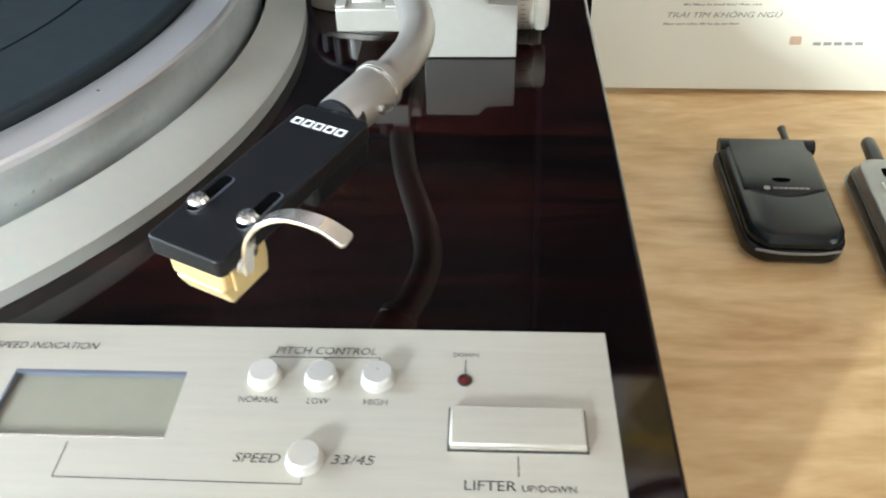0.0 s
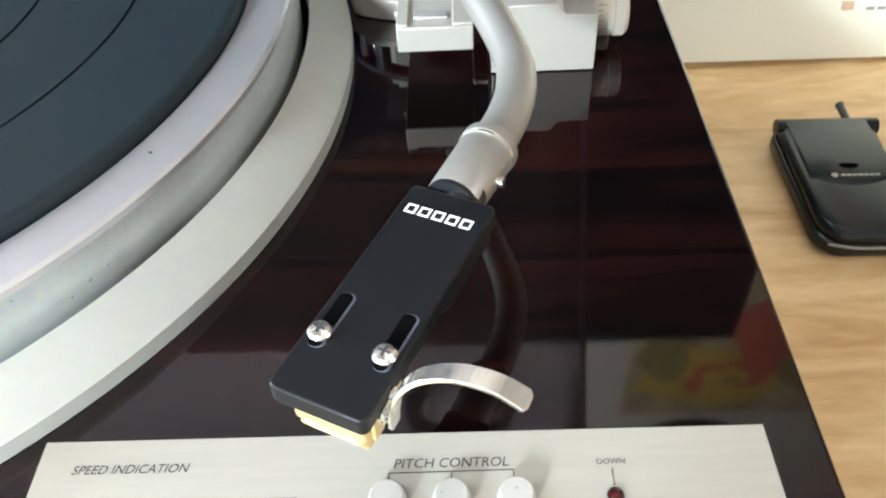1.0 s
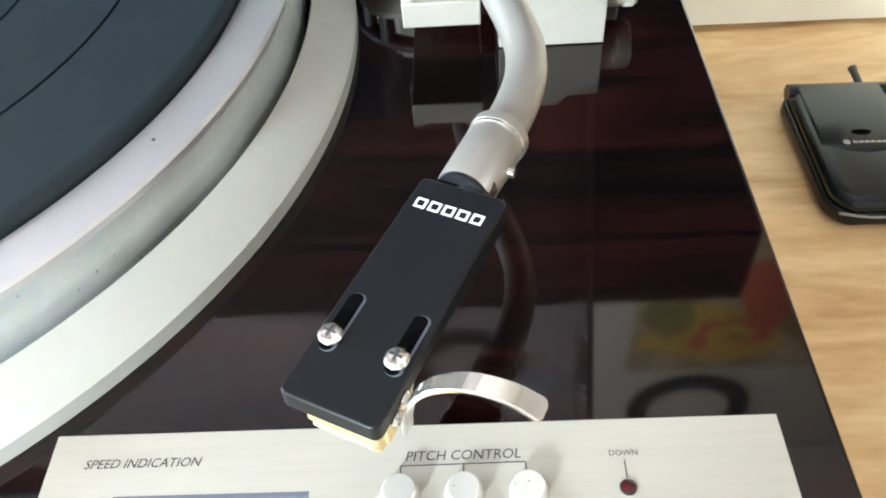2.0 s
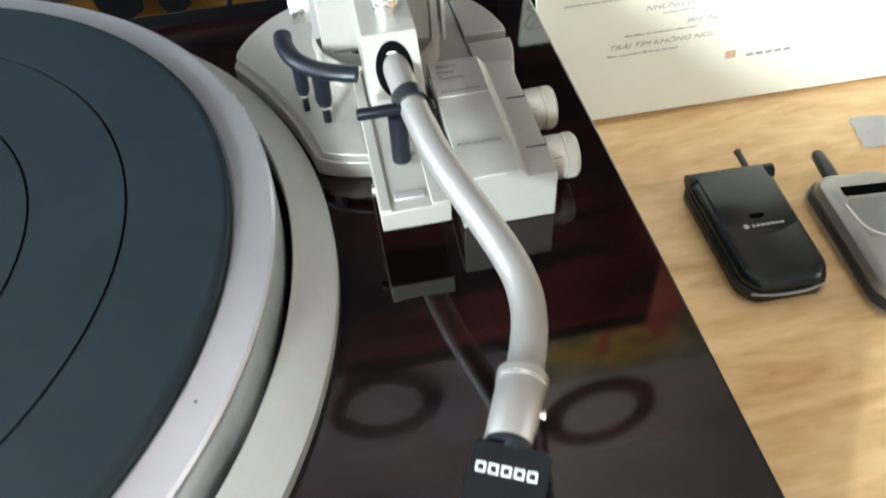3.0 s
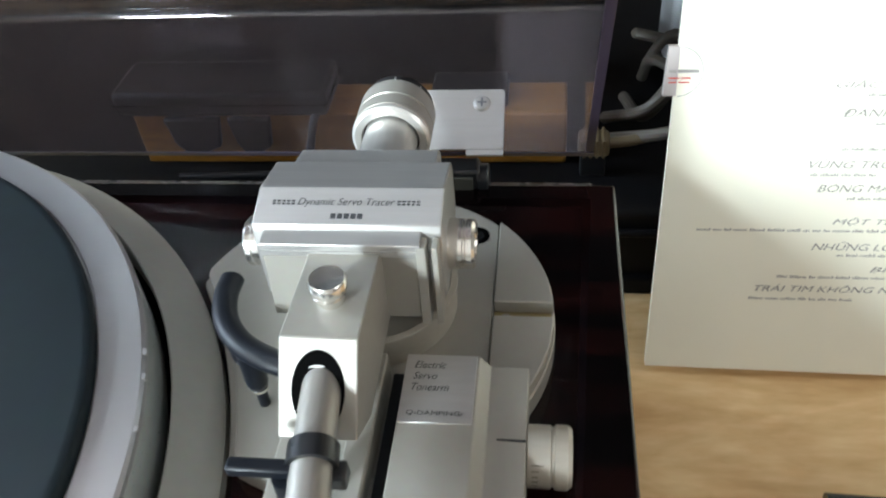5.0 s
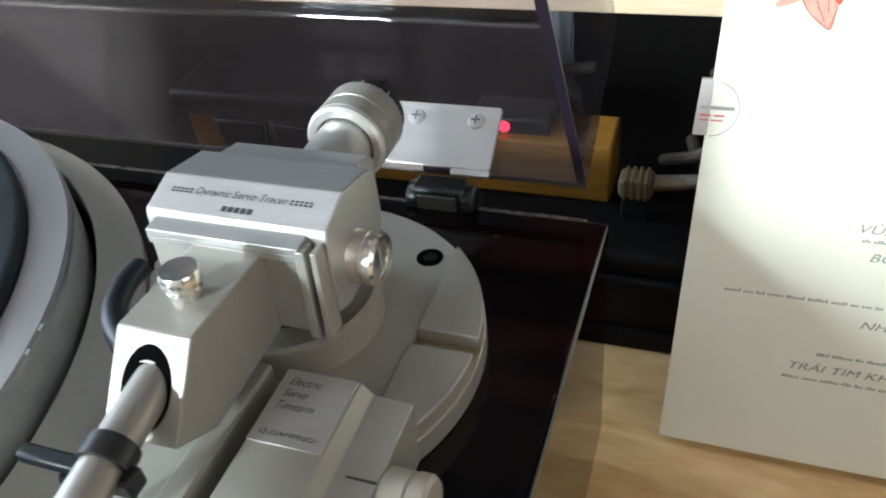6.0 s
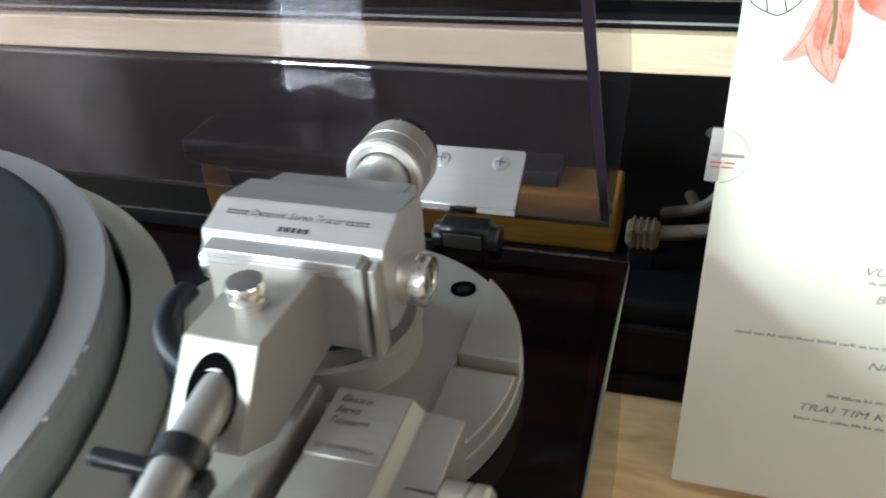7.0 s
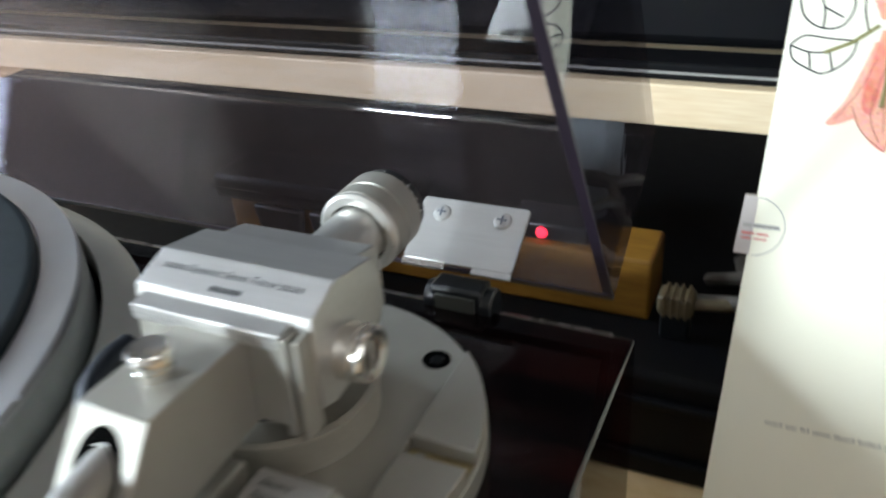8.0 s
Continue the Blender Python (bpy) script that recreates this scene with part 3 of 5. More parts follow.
part("base_hole", lathe([(0, 0.0), (0.0042, 0.0), (0.0042, 0.0003), (0, 0.0003)], at(0.0578, 0.2622, 0.0111), 28), SHADEBLACK, arm, "dark screw hole")
part("hole_nut", lathe([(0, 0.0), (0.0022, 0.0), (0.0020, 0.0005), (0, 0.0005)], at(0.0582, 0.2618, 0.0114), 6), BLACKCASE, arm)
part("pivot_collar", lathe([(0.0255, 0.011), (0.0255, 0.0195), (0.0262, 0.0205), (0.0262, 0.0220), (0.0245, 0.0225), (0.0235, 0.0205), (0, 0.0205)], at(0.0285, 0.2290, 0), 64), CHAMPAGNE, arm, smooth=True)
part("pivot_post", lathe([(0.0150, 0.0205), (0.0150, 0.030), (0, 0.030)], at(0.0285, 0.2290, 0), 40), NAVYPLASTIC, arm, smooth=True)

# lift block with a channel
lift = part("lift_block", prism([(0.1243, 0.0144), (0.2000, 0.0144), (0.2000, 0.0226), (0.1243, 0.0226)], 0.0154, 0.0384, m=ALONG_X), SILVERGREY, arm, bevel=0.0005)
part("lift_rail", box(0.0154, 0.0190, 0.1246, 0.1995, 0.0226, 0.0236), SILVERGREY, lift, bevel=0.0004)
part("lift_rail", box(0.0322, 0.0384, 0.1246, 0.1995, 0.0226, 0.0236), SILVERGREY, lift, bevel=0.0004)
part("lift_pad", box(0.0206, 0.0308, 0.1290, 0.1322, 0.0226, 0.0234), BRUSHED, lift, bevel=0.0003)
part("lift_post", box(0.0158, 0.0380, 0.1850, 0.2000, 0.0112, 0.0144), SILVERGREY, lift)
part("lift_screw", lathe([(0, 0), (0.0022, 0), (0.0022, 0.0012), (0, 0.0014)], pose(0.0154, 0.1400, 0.0186, 0, -90, 0), 20), BRIGHT, lift, smooth=True)

# control block with a chamfered ridge and two knobs
ctl = part("control_block", prism([(0.0440, 0.0003), (0.0440, 0.0236), (0.0638, 0.0240), (0.0666, 0.0203), (0.0768, 0.0198), (0.0768, 0.0003)], 0.1326, 0.1990, m=Matrix(((1, 0, 0, 0), (0, 0, 1, 0), (0, 1, 0, 0), (0, 0, 0, 1)))), SILVERGREY, arm, "silver grey control block with printed lettering", bevel=0.0004)
part("filler_plate", box(0.0390, 0.0436, 0.1500, 0.2000, 0.0112, 0.0140), NAVYPLASTIC, arm)
part("name_plate", box(0.0442, 0.0632, 0.1768, 0.1988, 0.0236, 0.0242), BRUSHED, ctl, bevel=0.0001, segs=1)
CT = 0.0243
for i, w in enumerate(("Electric", "Servo", "Tonearm")):
    words("lettering", w, 0.0466, 0.1941 - i * 0.0037, CT, (0.0085, 0.0064, 0.0098)[i], 0.0023, INK, ctl, shear=0.3)
words("lettering", "Q-DAMPING▸", 0.0462, 0.1788, CT, 0.0148, 0.0016, INK, ctl)
words("lettering", "ANTI-SKATING▸", 0.0456, 0.1488, 0.0242, 0.0158, 0.0016, INK, ctl)
for y in (0.1754, 0.1472):
    part("index_mark", box(0.0694, 0.0767, y - 0.0002, y + 0.0002, 0.0199, 0.0204), INK, ctl)
for y in (0.1766, 0.1488):
    m = pose(0.0770, y, 0.0120, 0, 90, 0)
    bm = lathe([(0, 0.0), (0.0078, 0.0), (0.0080, 0.0004), (0.0080, 0.0058), (0.0075, 0.0061), (0.0075, 0.0066), (0.0080, 0.0069), (0.0080, 0.0102), (0.0072, 0.0112), (0, 0.0113)], m, 64)
    knob = part("adjusting_knob", bm, CHAMPAGNE, ctl, "pale ribbed metal adjusting knob", smooth=True)
    ribs = bmesh.new()
    for k in range(64):
        mm = m @ Matrix.Rotation(2 * math.pi * k / 64, 4, "Z")
        prism([(-0.00014, 0.0078), (0.00014, 0.0078), (0.00014, 0.00818), (-0.00014, 0.00818)], 0.0072, 0.0100, ribs, mm)
    part("knob_ribs", ribs, CHAMPAGNE, knob, kind="stuff")
    for k in range(10):
        mm = m @ Matrix.Rotation(math.pi + 0.2 + (k - 4.5) * 0.2, 4, "Z")
        part("scale_mark", prism([(-0.00010, 0.0079), (0.00010, 0.0079), (0.00010, 0.00806), (-0.00010, 0.00806)], 0.0012, 0.0042 if k % 5 == 0 else 0.0028, None, mm), INK, knob)

# arm head: a wedge block with an oval opening for the tube
head = part("arm_block", prism([(0.1630, 0.0352), (0.1784, 0.0534), (0.2140, 0.0520), (0.2140, 0.0290), (0.1760, 0.0270)], 0.0194, 0.0384, m=ALONG_X), SILVERGREY, arm, "silver grey block that grips the tube", bevel=0.0004)
fn = Vector((0, -0.0182, 0.0154)).normalized()
fm = Matrix(((1, 0, 0, 0.0290), (0, fn.z, fn.y, 0.1704), (0, -fn.y, fn.z, 0.0439), (0, 0, 0, 1)))
oval = [(0.0064 * math.cos(a), 0.0096 * math.sin(a)) for a in [2 * math.pi * k / 40 for k in range(40)]]
part("tube_opening", prism(oval, 0.00005, 0.0002, m=fm), SHADEBLACK, head, "dark oval opening")
part("thumb_screw", lathe([(0, 0), (0.0034, 0), (0.0034, 0.0022), (0.0041, 0.0026), (0.0041, 0.0036), (0.0036, 0.0039), (0.0036, 0.0046), (0.0047, 0.0052), (0.0048, 0.0078), (0.0043, 0.0086), (0.0016, 0.0083), (0, 0.0082)], at(0.0295, 0.1908, 0.0520), 36), BRIGHT, head, "polished knurled thumb screw", smooth=True)

# servo housing
HX0, HX1 = 0.0036, 0.0541
Y = lambda *p: prism(list(p[2:]), p[0], p[1], m=ALONG_X)
hous = part("servo_housing", Y(HX0, HX1, (0.2125, 0.0500), (0.2132, 0.0552), (0.2138, 0.0572), (0.2250, 0.0608), (0.2405, 0.0578), (0.2425, 0.0545), (0.2425, 0.0400), (0.2360, 0.0330), (0.2180, 0.0310), (0.2125, 0.0330)), BRUSHED, arm, "brushed silver housing with printed lettering", bevel=0.0004)
part("housing_front", Y(HX0 + 0.0025, HX1 - 0.0065, (0.2095, 0.0511), (0.2124, 0.0511), (0.2124, 0.0300), (0.2075, 0.0295)), SILVERGREY, hous, bevel=0.0004)
part("housing_ledge", Y(HX0 + 0.0030, HX1 - 0.0052, (0.2081, 0.0552), (0.2132, 0.0558), (0.2132, 0.0514), (0.2079, 0.0512)), BRUSHED, hous, "brushed bar under the lettering", bevel=0.0003)
part("ledge_line", Y(HX0 + 0.0030, HX1 - 0.0052, (0.20785, 0.0532), (0.2085, 0.0532), (0.2085, 0.0530), (0.20785, 0.0530)), GREYINK, hous)
part("housing_lower", Y(HX0 + 0.0060, HX1 - 0.0060, (0.2080, 0.0300), (0.2300, 0.0300), (0.2300, 0.0262), (0.2110, 0.0262)), SILVERGREY, hous, bevel=0.0004)
for a, b in ((HX1 - 0.0064, HX1 - 0.0038), (HX1 - 0.0022, HX1 - 0.0006)):
    part("guide_slat", Y(a, b, (0.2080, 0.0545), (0.2125, 0.0545), (0.2125, 0.0285), (0.2062, 0.0285)), SILVERGREY, hous, bevel=0.0003)
part("housing_back", Y(0.0085, 0.0497, (0.2410, 0.0572), (0.2500, 0.0552), (0.2515, 0.0535), (0.2515, 0.0360), (0.2425, 0.0360)), BRUSHED, hous, bevel=0.0005)
for sx, x in ((1, HX1), (-1, HX0)):
    m = pose(x, 0.2250, 0.0412, 0, 90 * sx, 0)
    piv = part("pivot_knob", lathe([(0, 0), (0.0070, 0), (0.0072, 0.0003), (0.0072, 0.0040), (0.0068, 0.0043), (0.0068, 0.0047), (0.0072, 0.0050), (0.0072, 0.0066), (0.0064, 0.0074), (0.0048, 0.0072), (0.0046, 0.0068), (0, 0.0068)], m, 48), BRIGHT, hous, "polished round pivot cap", smooth=True)
    part("cap_slot", prism([(-0.0040, -0.0004), (0.0040, -0.0004), (0.0040, 0.0004), (-0.0040, 0.0004)], 0.0068, 0.00695, None, m), GREYINK, piv)
# lettering on the sloping front
sl = Vector((0, 0.0125, 0.0040)).normalized()
pn = Vector((1, 0, 0)).cross(sl)
PM = Matrix(((1, 0, 0, 0), (0, sl.y, pn.y, 0.2125), (0, sl.z, pn.z, 0.0568), (0, 0, 0, 1)))
words("lettering", "Dynamic Servo Tracer", 0.0152, 0.0067, 0.0001, 0.0262, 0.0029, INK, hous, m=PM, shear=0.28)
for x in (0.0082, 0.0420):
    for k in range(5):
        for r in (0, 1):
            part("printed_dash", prism([(x + k * 0.0013, 0.0075 + r * 0.0009), (x + k * 0.0013 + 0.0009, 0.0075 + r * 0.0009), (x + k * 0.0013 + 0.0009, 0.0080 + r * 0.0009), (x + k * 0.0013, 0.0080 + r * 0.0009)], 0.00003, 0.0001, m=PM), INK, hous)
bars("maker_mark", [(0.0246 + k * 0.0018, 0.0246 + k * 0.0018 + 0.0014) for k in range(5)], 0.0032, 0.00003, 0.0016, INK, hous, m=PM)

# counterweight
wm = pose(0.0304, 0.2538, 0.0432, -90, 0, 0) @ at(0, 0, 0.0045)
part("weight_shaft", lathe([(0, -0.0120), (0.0087, -0.0120), (0.0087, 0.0260), (0, 0.0260)], wm, 40), SHAFT, arm, smooth=True)
cw = part("counterweight", lathe([(0.0087, 0.0166), (0.0096, 0.0166), (0.0120, 0.0156), (0.0128, 0.0162), (0.0128, 0.0215), (0.0124, 0.0217), (0.0124, 0.0223), (0.0128, 0.0225), (0.0128, 0.0300), (0, 0.0300)], wm, 64), SILVERGREY, arm, "round grey counterweight with a pale front ring", smooth=True)
part("weight_ring", lathe([(0.0092, 0.0140), (0.0096, 0.0134), (0.0118, 0.0134), (0.0127, 0.0142), (0.0129, 0.0152), (0.0124, 0.0160), (0.0092, 0.0160)], wm, 64, closed=True), BUTTON, cw, "pale front ring", smooth=True)
# Black ring painted in for the shade where the shaft enters.
part("weight_bore_shade", lathe([(0.0088, 0.0158), (0.0093, 0.0158), (0.0093, 0.0164), (0.0088, 0.0164)], wm, 48, closed=True), SHADEBLACK, cw, "black ring for the shade round the shaft")
dial = part("force_dial", lathe([(0.0100, 0.0300), (0.0114, 0.0300), (0.0116, 0.0304), (0.0116, 0.0344), (0.0106, 0.0352), (0, 0.0352)], wm, 64), BLACKPLASTIC, cw, "black scale dial with white marks", smooth=True)
for k in range(32):
    part("scale_mark", prism([(-0.00012, 0.0115), (0.00012, 0.0115), (0.00012, 0.01164), (-0.00012, 0.01164)], 0.0312, 0.0334 if k % 4 == 0 else 0.0320, None, wm @ Matrix.Rotation(k * math.pi / 16, 4, "Z")), WHITEINK, dial)

# rest: a bent black lever on two posts
part("rest_lever", tube(spline([(-0.0082, 0.2160, 0.0342), (-0.0078, 0.2085, 0.0345), (-0.0048, 0.1995, 0.0343), (0.0015, 0.1922, 0.0341), (0.0092, 0.1876, 0.0341), (0.0166, 0.1850, 0.0340)], 6), 0.0035, 16, flat=0.85), NAVYPLASTIC, arm, "blue-black bent cueing lever", smooth=True)
for x, y, r in ((0.0034, 0.1902, 0.0031), (-0.0038, 0.1990, 0.0026)):
    post = part("lever_post", lathe([(0, 0.0112), (r * 0.5, 0.0112), (r * 0.5, 0.0186), (r * 0.9, 0.0200), (r, 0.0215), (r, 0.0330), (0, 0.0340)], at(x, y, 0), 24), NAVYPLASTIC, arm, smooth=True)
    part("post_ring", lathe([(r * 0.5, 0.0178), (r * 0.82, 0.0181), (r * 0.82, 0.0190), (r * 0.5, 0.0192)], at(x, y, 0), 24, closed=True), BRIGHT, post, smooth=True)
# clip under the tube and the black band round it
part("tube_clip", box(0.0132, 0.0285, 0.1480, 0.1516, 0.0418, 0.0450), NAVYPLASTIC, arm, "blue-black plastic arm clip", bevel=0.0008)
part("clip_post", lathe([(0, 0.0226), (0.0032, 0.0226), (0.0032, 0.0418), (0, 0.0420)], at(0.0262, 0.1492, 0), 24), NAVYPLASTIC, arm, smooth=True)

ZT = 0.0435
way = spline([(0.0290, 0.1800, ZT), (0.0296, 0.1715, ZT), (0.0311, 0.1560, 0.0430), (0.0334, 0.1380, 0.0424), (0.0362, 0.1220, 0.0419), (0.0395, 0.1085, 0.0415), (0.0434, 0.0940, 0.0411), (0.0458, 0.0840, 0.0409), (0.0473, 0.0735, 0.0408), (0.0467, 0.0635, 0.0408), (0.0444, 0.0545, 0.0409), (0.0413, 0.0466, 0.0410), (0.0380, 0.0398, 0.0411)], 8)
part("arm_tube", tube(way, 0.0047, 28), TUBE, arm, "satin grey curved arm tube", smooth=True)
part("tube_ring", tube([Vector((0.0289, 0.1762, ZT)), Vector((0.0290, 0.1738, ZT))], 0.0052, 28), WHITEPAINT, arm, smooth=True)
part("tube_band", tube([Vector((0.0311, 0.1560, 0.0430)), Vector((0.0318, 0.1506, 0.0428))], 0.0058, 28), BLACKPLASTIC, arm, "black band round the tube", smooth=True)
part("band_clip", box(0.0310, 0.0392, 0.1486, 0.1536, 0.0375, 0.0425), BLACKPLASTIC, arm, bevel=0.0008)
c0, c1 = Vector((0.0404, 0.0448, 0.0410)), Vector((0.0330, 0.0290, 0.0414))
cd = (c1 - c0).normalized()
cpath = [c0 + cd * s for s in (0.0, 0.0008, 0.0012, 0.0030, 0.0034, 0.0038, 0.0192, 0.0196)]
part("locking_collar", tube(cpath, [0.0057, 0.0063, 0.0063, 0.0063, 0.0059, 0.0060, 0.0057, 0.0055], 32), TUBE, arm, "brushed locking collar at the tube's end", smooth=True)
part("collar_seal", tube([c0 + cd * 0.0188, c0 + cd * 0.0206], 0.00555, 32), BLACKPLASTIC, arm, smooth=True)
part("collar_ring", tube([c0 + cd * 0.0031, c0 + cd * 0.0037], 0.0062, 32), BRIGHT, arm, smooth=True)
part("collar_pin", tube([c0 + cd * 0.0105 + Vector((0.0050, -0.0023, 0.0)), c0 + cd * 0.0105 + Vector((0.0064, -0.0029, 0.0))], 0.0012, 12), BRIGHT, arm, smooth=True)

# ---- headshell ----
SF, SB = Vector((0.0106, -0.0212, 0)), Vector((0.0326, 0.0249, 0))
along = (SB - SF).normalized()
across = Vector((along.y, -along.x, 0))
SM = Matrix(((across.x, along.x, 0, SF.x), (across.y, along.y, 0, SF.y), (0, 0, 1, 0), (0, 0, 0, 1)))
SL = (SB - SF).length
ST = 0.0452
shell = thing("headshell", (*((SF + SB) / 2).xy, 0.03), "matt black headshell with a gold cartridge on the arm", "headshell")


def rounded(x0, x1, y0, y1, r, n=5):
    out = []
    for cx, cy, a0 in ((x1 - r, y1 - r, 0), (x0 + r, y1 - r, 90), (x0 + r, y0 + r, 180), (x1 - r, y0 + r, 270)):
        for k in range(n + 1):
            a = radians(a0 + 90 * k / n)
            out.append((cx + r * math.cos(a), cy + r * math.sin(a)))
    return out


bm = bmesh.new()
W = 0.0088
part("shell_plate", prism(rounded(-W, W, 0.0, SL, 0.0015), ST - 0.0042, ST, bm, SM), MATTBLACK, shell, "matt black shell plate", bevel=0.0005)
part("shell_neck", prism(rounded(-0.0062, 0.0070, SL - 0.020, SL + 0.002, 0.002), ST - 0.0110, ST - 0.0042, None, SM), MATTBLACK, shell, bevel=0.0008)
part("neck_pin", tube([SM @ Vector((0.0006, SL - 0.001, ST - 0.0038)), SM @ Vector((0.0006, SL + 0.005, ST - 0.0034))], 0.0038, 28), BLACKPLASTIC, shell, smooth=True)
for x in (-0.0060, 0.0060):
    part("slot_edge", prism(rounded(x - 0.0013, x + 0.0017, 0.0092, 0.0216, 0.0013), ST + 0.00002, ST + 0.00008, None, SM), RECESSGREY, shell, "dark grey slot edge, wider on one side")
    part("slot", prism(rounded(x - 0.0013, x + 0.0013, 0.0093, 0.0214, 0.0012), ST + 0.00004, ST + 0.00016, None, SM), SHADEBLACK, shell, "dark slot")
    screw("mounting_screw", SM @ at(x, 0.0120, ST + 0.0004), 0.0021, shell, BRIGHT, "bright cross-headed screw")
for k in range(5):  # the maker's mark as plain hollow shapes
    x0, y0 = -0.0070 + k * 0.00282, SL - 0.0078
    bm = bmesh.new()
    ow, oh, wd = 0.0022, 0.0024, 0.00042
    for a, b, c, d in ((0, wd, 0, oh), (ow - wd, ow, 0, oh), (wd, ow - wd, 0, wd), (wd, ow - wd, oh - wd, oh)):
        prism([(x0 + a, y0 + c), (x0 + b, y0 + c), (x0 + b, y0 + d), (x0 + a, y0 + d)], ST + 0.00003, ST + 0.0001, bm, SM)
    part("maker_mark", bm, WHITEINK, shell)
cart = part("cartridge", prism([(-0.0058, 0.0012), (0.0074, 0.0012), (0.0074, 0.0140), (-0.0058, 0.0140)], ST - 0.0090, ST - 0.0042, None, SM), GOLD, shell, "gold-coloured cartridge body", bevel=0.0006)
bm = prism([(-0.0050, 0.0008), (0.0066, 0.0008), (0.0066, 0.0150), (-0.0050, 0.0150)], ST - 0.0140, ST - 0.0090, None, SM)
for v in bm.verts:
    if v.co.z < ST - 0.013:
        v.co = v.co + along * (0.0022 if (SM.inverted() @ v.co).y < 0.005 else -0.001)
part("cartridge_nose", bm, GOLD, cart, bevel=0.0006)
part("cartridge_flange", prism([(0.0074, 0.0030), (0.0082, 0.0030), (0.0082, 0.0060), (0.0074, 0.0060)], ST - 0.0100, ST - 0.0042, None, SM), GOLD, cart, bevel=0.0003)
# finger lift: a flat strip bowed out and down again
fl = [(0.0112, 0.0044, 0.0405), (0.0114, 0.0046, 0.0440), (0.0124, 0.0053, 0.0486), (0.0152, 0.0063, 0.0525), (0.0202, 0.0075, 0.0549), (0.0258, 0.0084, 0.0547), (0.0296, 0.0088, 0.0531), (0.0314, 0.0088, 0.0521)]
fp = spline([SM @ Vector(p) for p in fl], 6)
bm = bmesh.new()
rows = []
for i, p in enumerate(fp):
    d = (fp[min(i + 1, len(fp) - 1)] - fp[max(i - 1, 0)]).normalized()
    nrm = d.cross(along).normalized()
    w = 0.0013 + 0.0007 * i / len(fp)
    if i > len(fp) - 4:
        w *= (0.95, 0.80, 0.50)[i - (len(fp) - 3)]
    rows.append([bm.verts.new(p + along * a * w + nrm * b * 0.00045) for a, b in ((-1, -1), (1, -1), (1, 1), (-1, 1))])
for a, b in zip(rows, rows[1:]):
    for k in range(4):
        bm.faces.new((a[k], a[(k + 1) % 4], b[(k + 1) % 4], b[k]))
bm.faces.new(rows[0][::-1])
bm.faces.new(rows[-1])
part("finger_lift", bm, BRIGHT, shell, "thin curved silver finger lift", bevel=0.0002, segs=1)
for y in (0.0050, 0.0080):
    screw("lift_screw", SM @ pose(W, y, ST - 0.0032 - 0.0012 * (y < 0.006), 0, 90, 0), 0.0016, shell, BRIGHT)

# ---- dust cover ----
TH = radians(58)
UD, DD = Vector((0, -math.cos(TH), math.sin(TH))), Vector((0, math.sin(TH), math.cos(TH)))
LC = Vector((0, 0.3095, 0.0108))
LX0, LX1, LD, LH, LT = -0.335, 0.0978, 0.345, 0.0640, 0.0030
LM = Matrix(((1, 0, 0, 0), (0, UD.y, DD.y, LC.y), (0, UD.z, DD.z, LC.z), (0, 0, 0, 1)))
# local axes of the cover: x, along its rim, and its height
cover = thing("dust_cover", (-0.12, 0.3095, 0.0108), "smoked clear acrylic dust cover, hinged open", "dust cover")
R = 0.0060
E5 = 0.0006
sec = [(0.0, 0.0), (0.0, LH - R - E5), (0.0, LH - R)] + [(R - R * math.cos(a), LH - R + R * math.sin(a)) for a in [math.pi / 2 * k / 6 for k in range(1, 7)]] + [(R + E5, LH), (LD - R - E5, LH), (LD - R, LH)] + [(LD - R + R * math.sin(a), LH - R + R * math.cos(a)) for a in [math.pi / 2 * k / 6 for k in range(1, 7)]] + [(LD, 0.0)]
inn = [(LT, 0.0), (LT, LH - R - E5), (LT, LH - R)] + [(R - (R - LT) * math.cos(a), LH - R + (R - LT) * math.sin(a)) for a in [math.pi / 2 * k / 6 for k in range(1, 7)]] + [(R + E5, LH - LT), (LD - R - E5, LH - LT), (LD - R, LH - LT)] + [(LD - R + (R - LT) * math.sin(a), LH - R + (R - LT) * math.cos(a)) for a in [math.pi / 2 * k / 6 for k in range(1, 7)]] + [(LD - LT, 0.0)]
ring = sec + inn[::-1]
bm = bmesh.new()
va = [bm.verts.new(LM @ Vector((LX0 + LT, w, hh))) for w, hh in ring]
vb = [bm.verts.new(LM @ Vector((LX1 - LT, w, hh))) for w, hh in ring]
for i in range(len(ring)):
    j = (i + 1) % len(ring)
    if i not in (len(sec) - 1, len(ring) - 1):
        bm.faces.new((va[i], va[j], vb[j], vb[i]))
part("cover_shell", bm, LIDTINT, cover, "smoked clear acrylic sheet", smooth=True).visible_shadow = False
for x in (LX0, LX1 - LT):
    part("cover_side", prism([(x, 0.0), (x + LT, 0.0), (x + LT, LD), (x, LD)], 0.0004, LH - 0.001, None, LM), LIDTINT, cover).visible_shadow = False
    part("cut_edge", prism([(x, 0.0), (x + LT, 0.0), (x + LT, LD), (x, LD)], -0.0002, 0.0004, None, LM), LIDEDGE, cover, "dark cut edge")
part("cut_edge", prism([(LX0, -0.0002), (LX1, -0.0002), (LX1, LT), (LX0, LT)], -0.0007, -0.0002, None, LM), LIDEDGE, cover, "dark cut edge")
part("cut_edge", prism([(LX0, LD - LT), (LX1, LD - LT), (LX1, LD), (LX0, LD)], -0.0007, -0.0002, None, LM), LIDEDGE, cover, "dark cut edge")


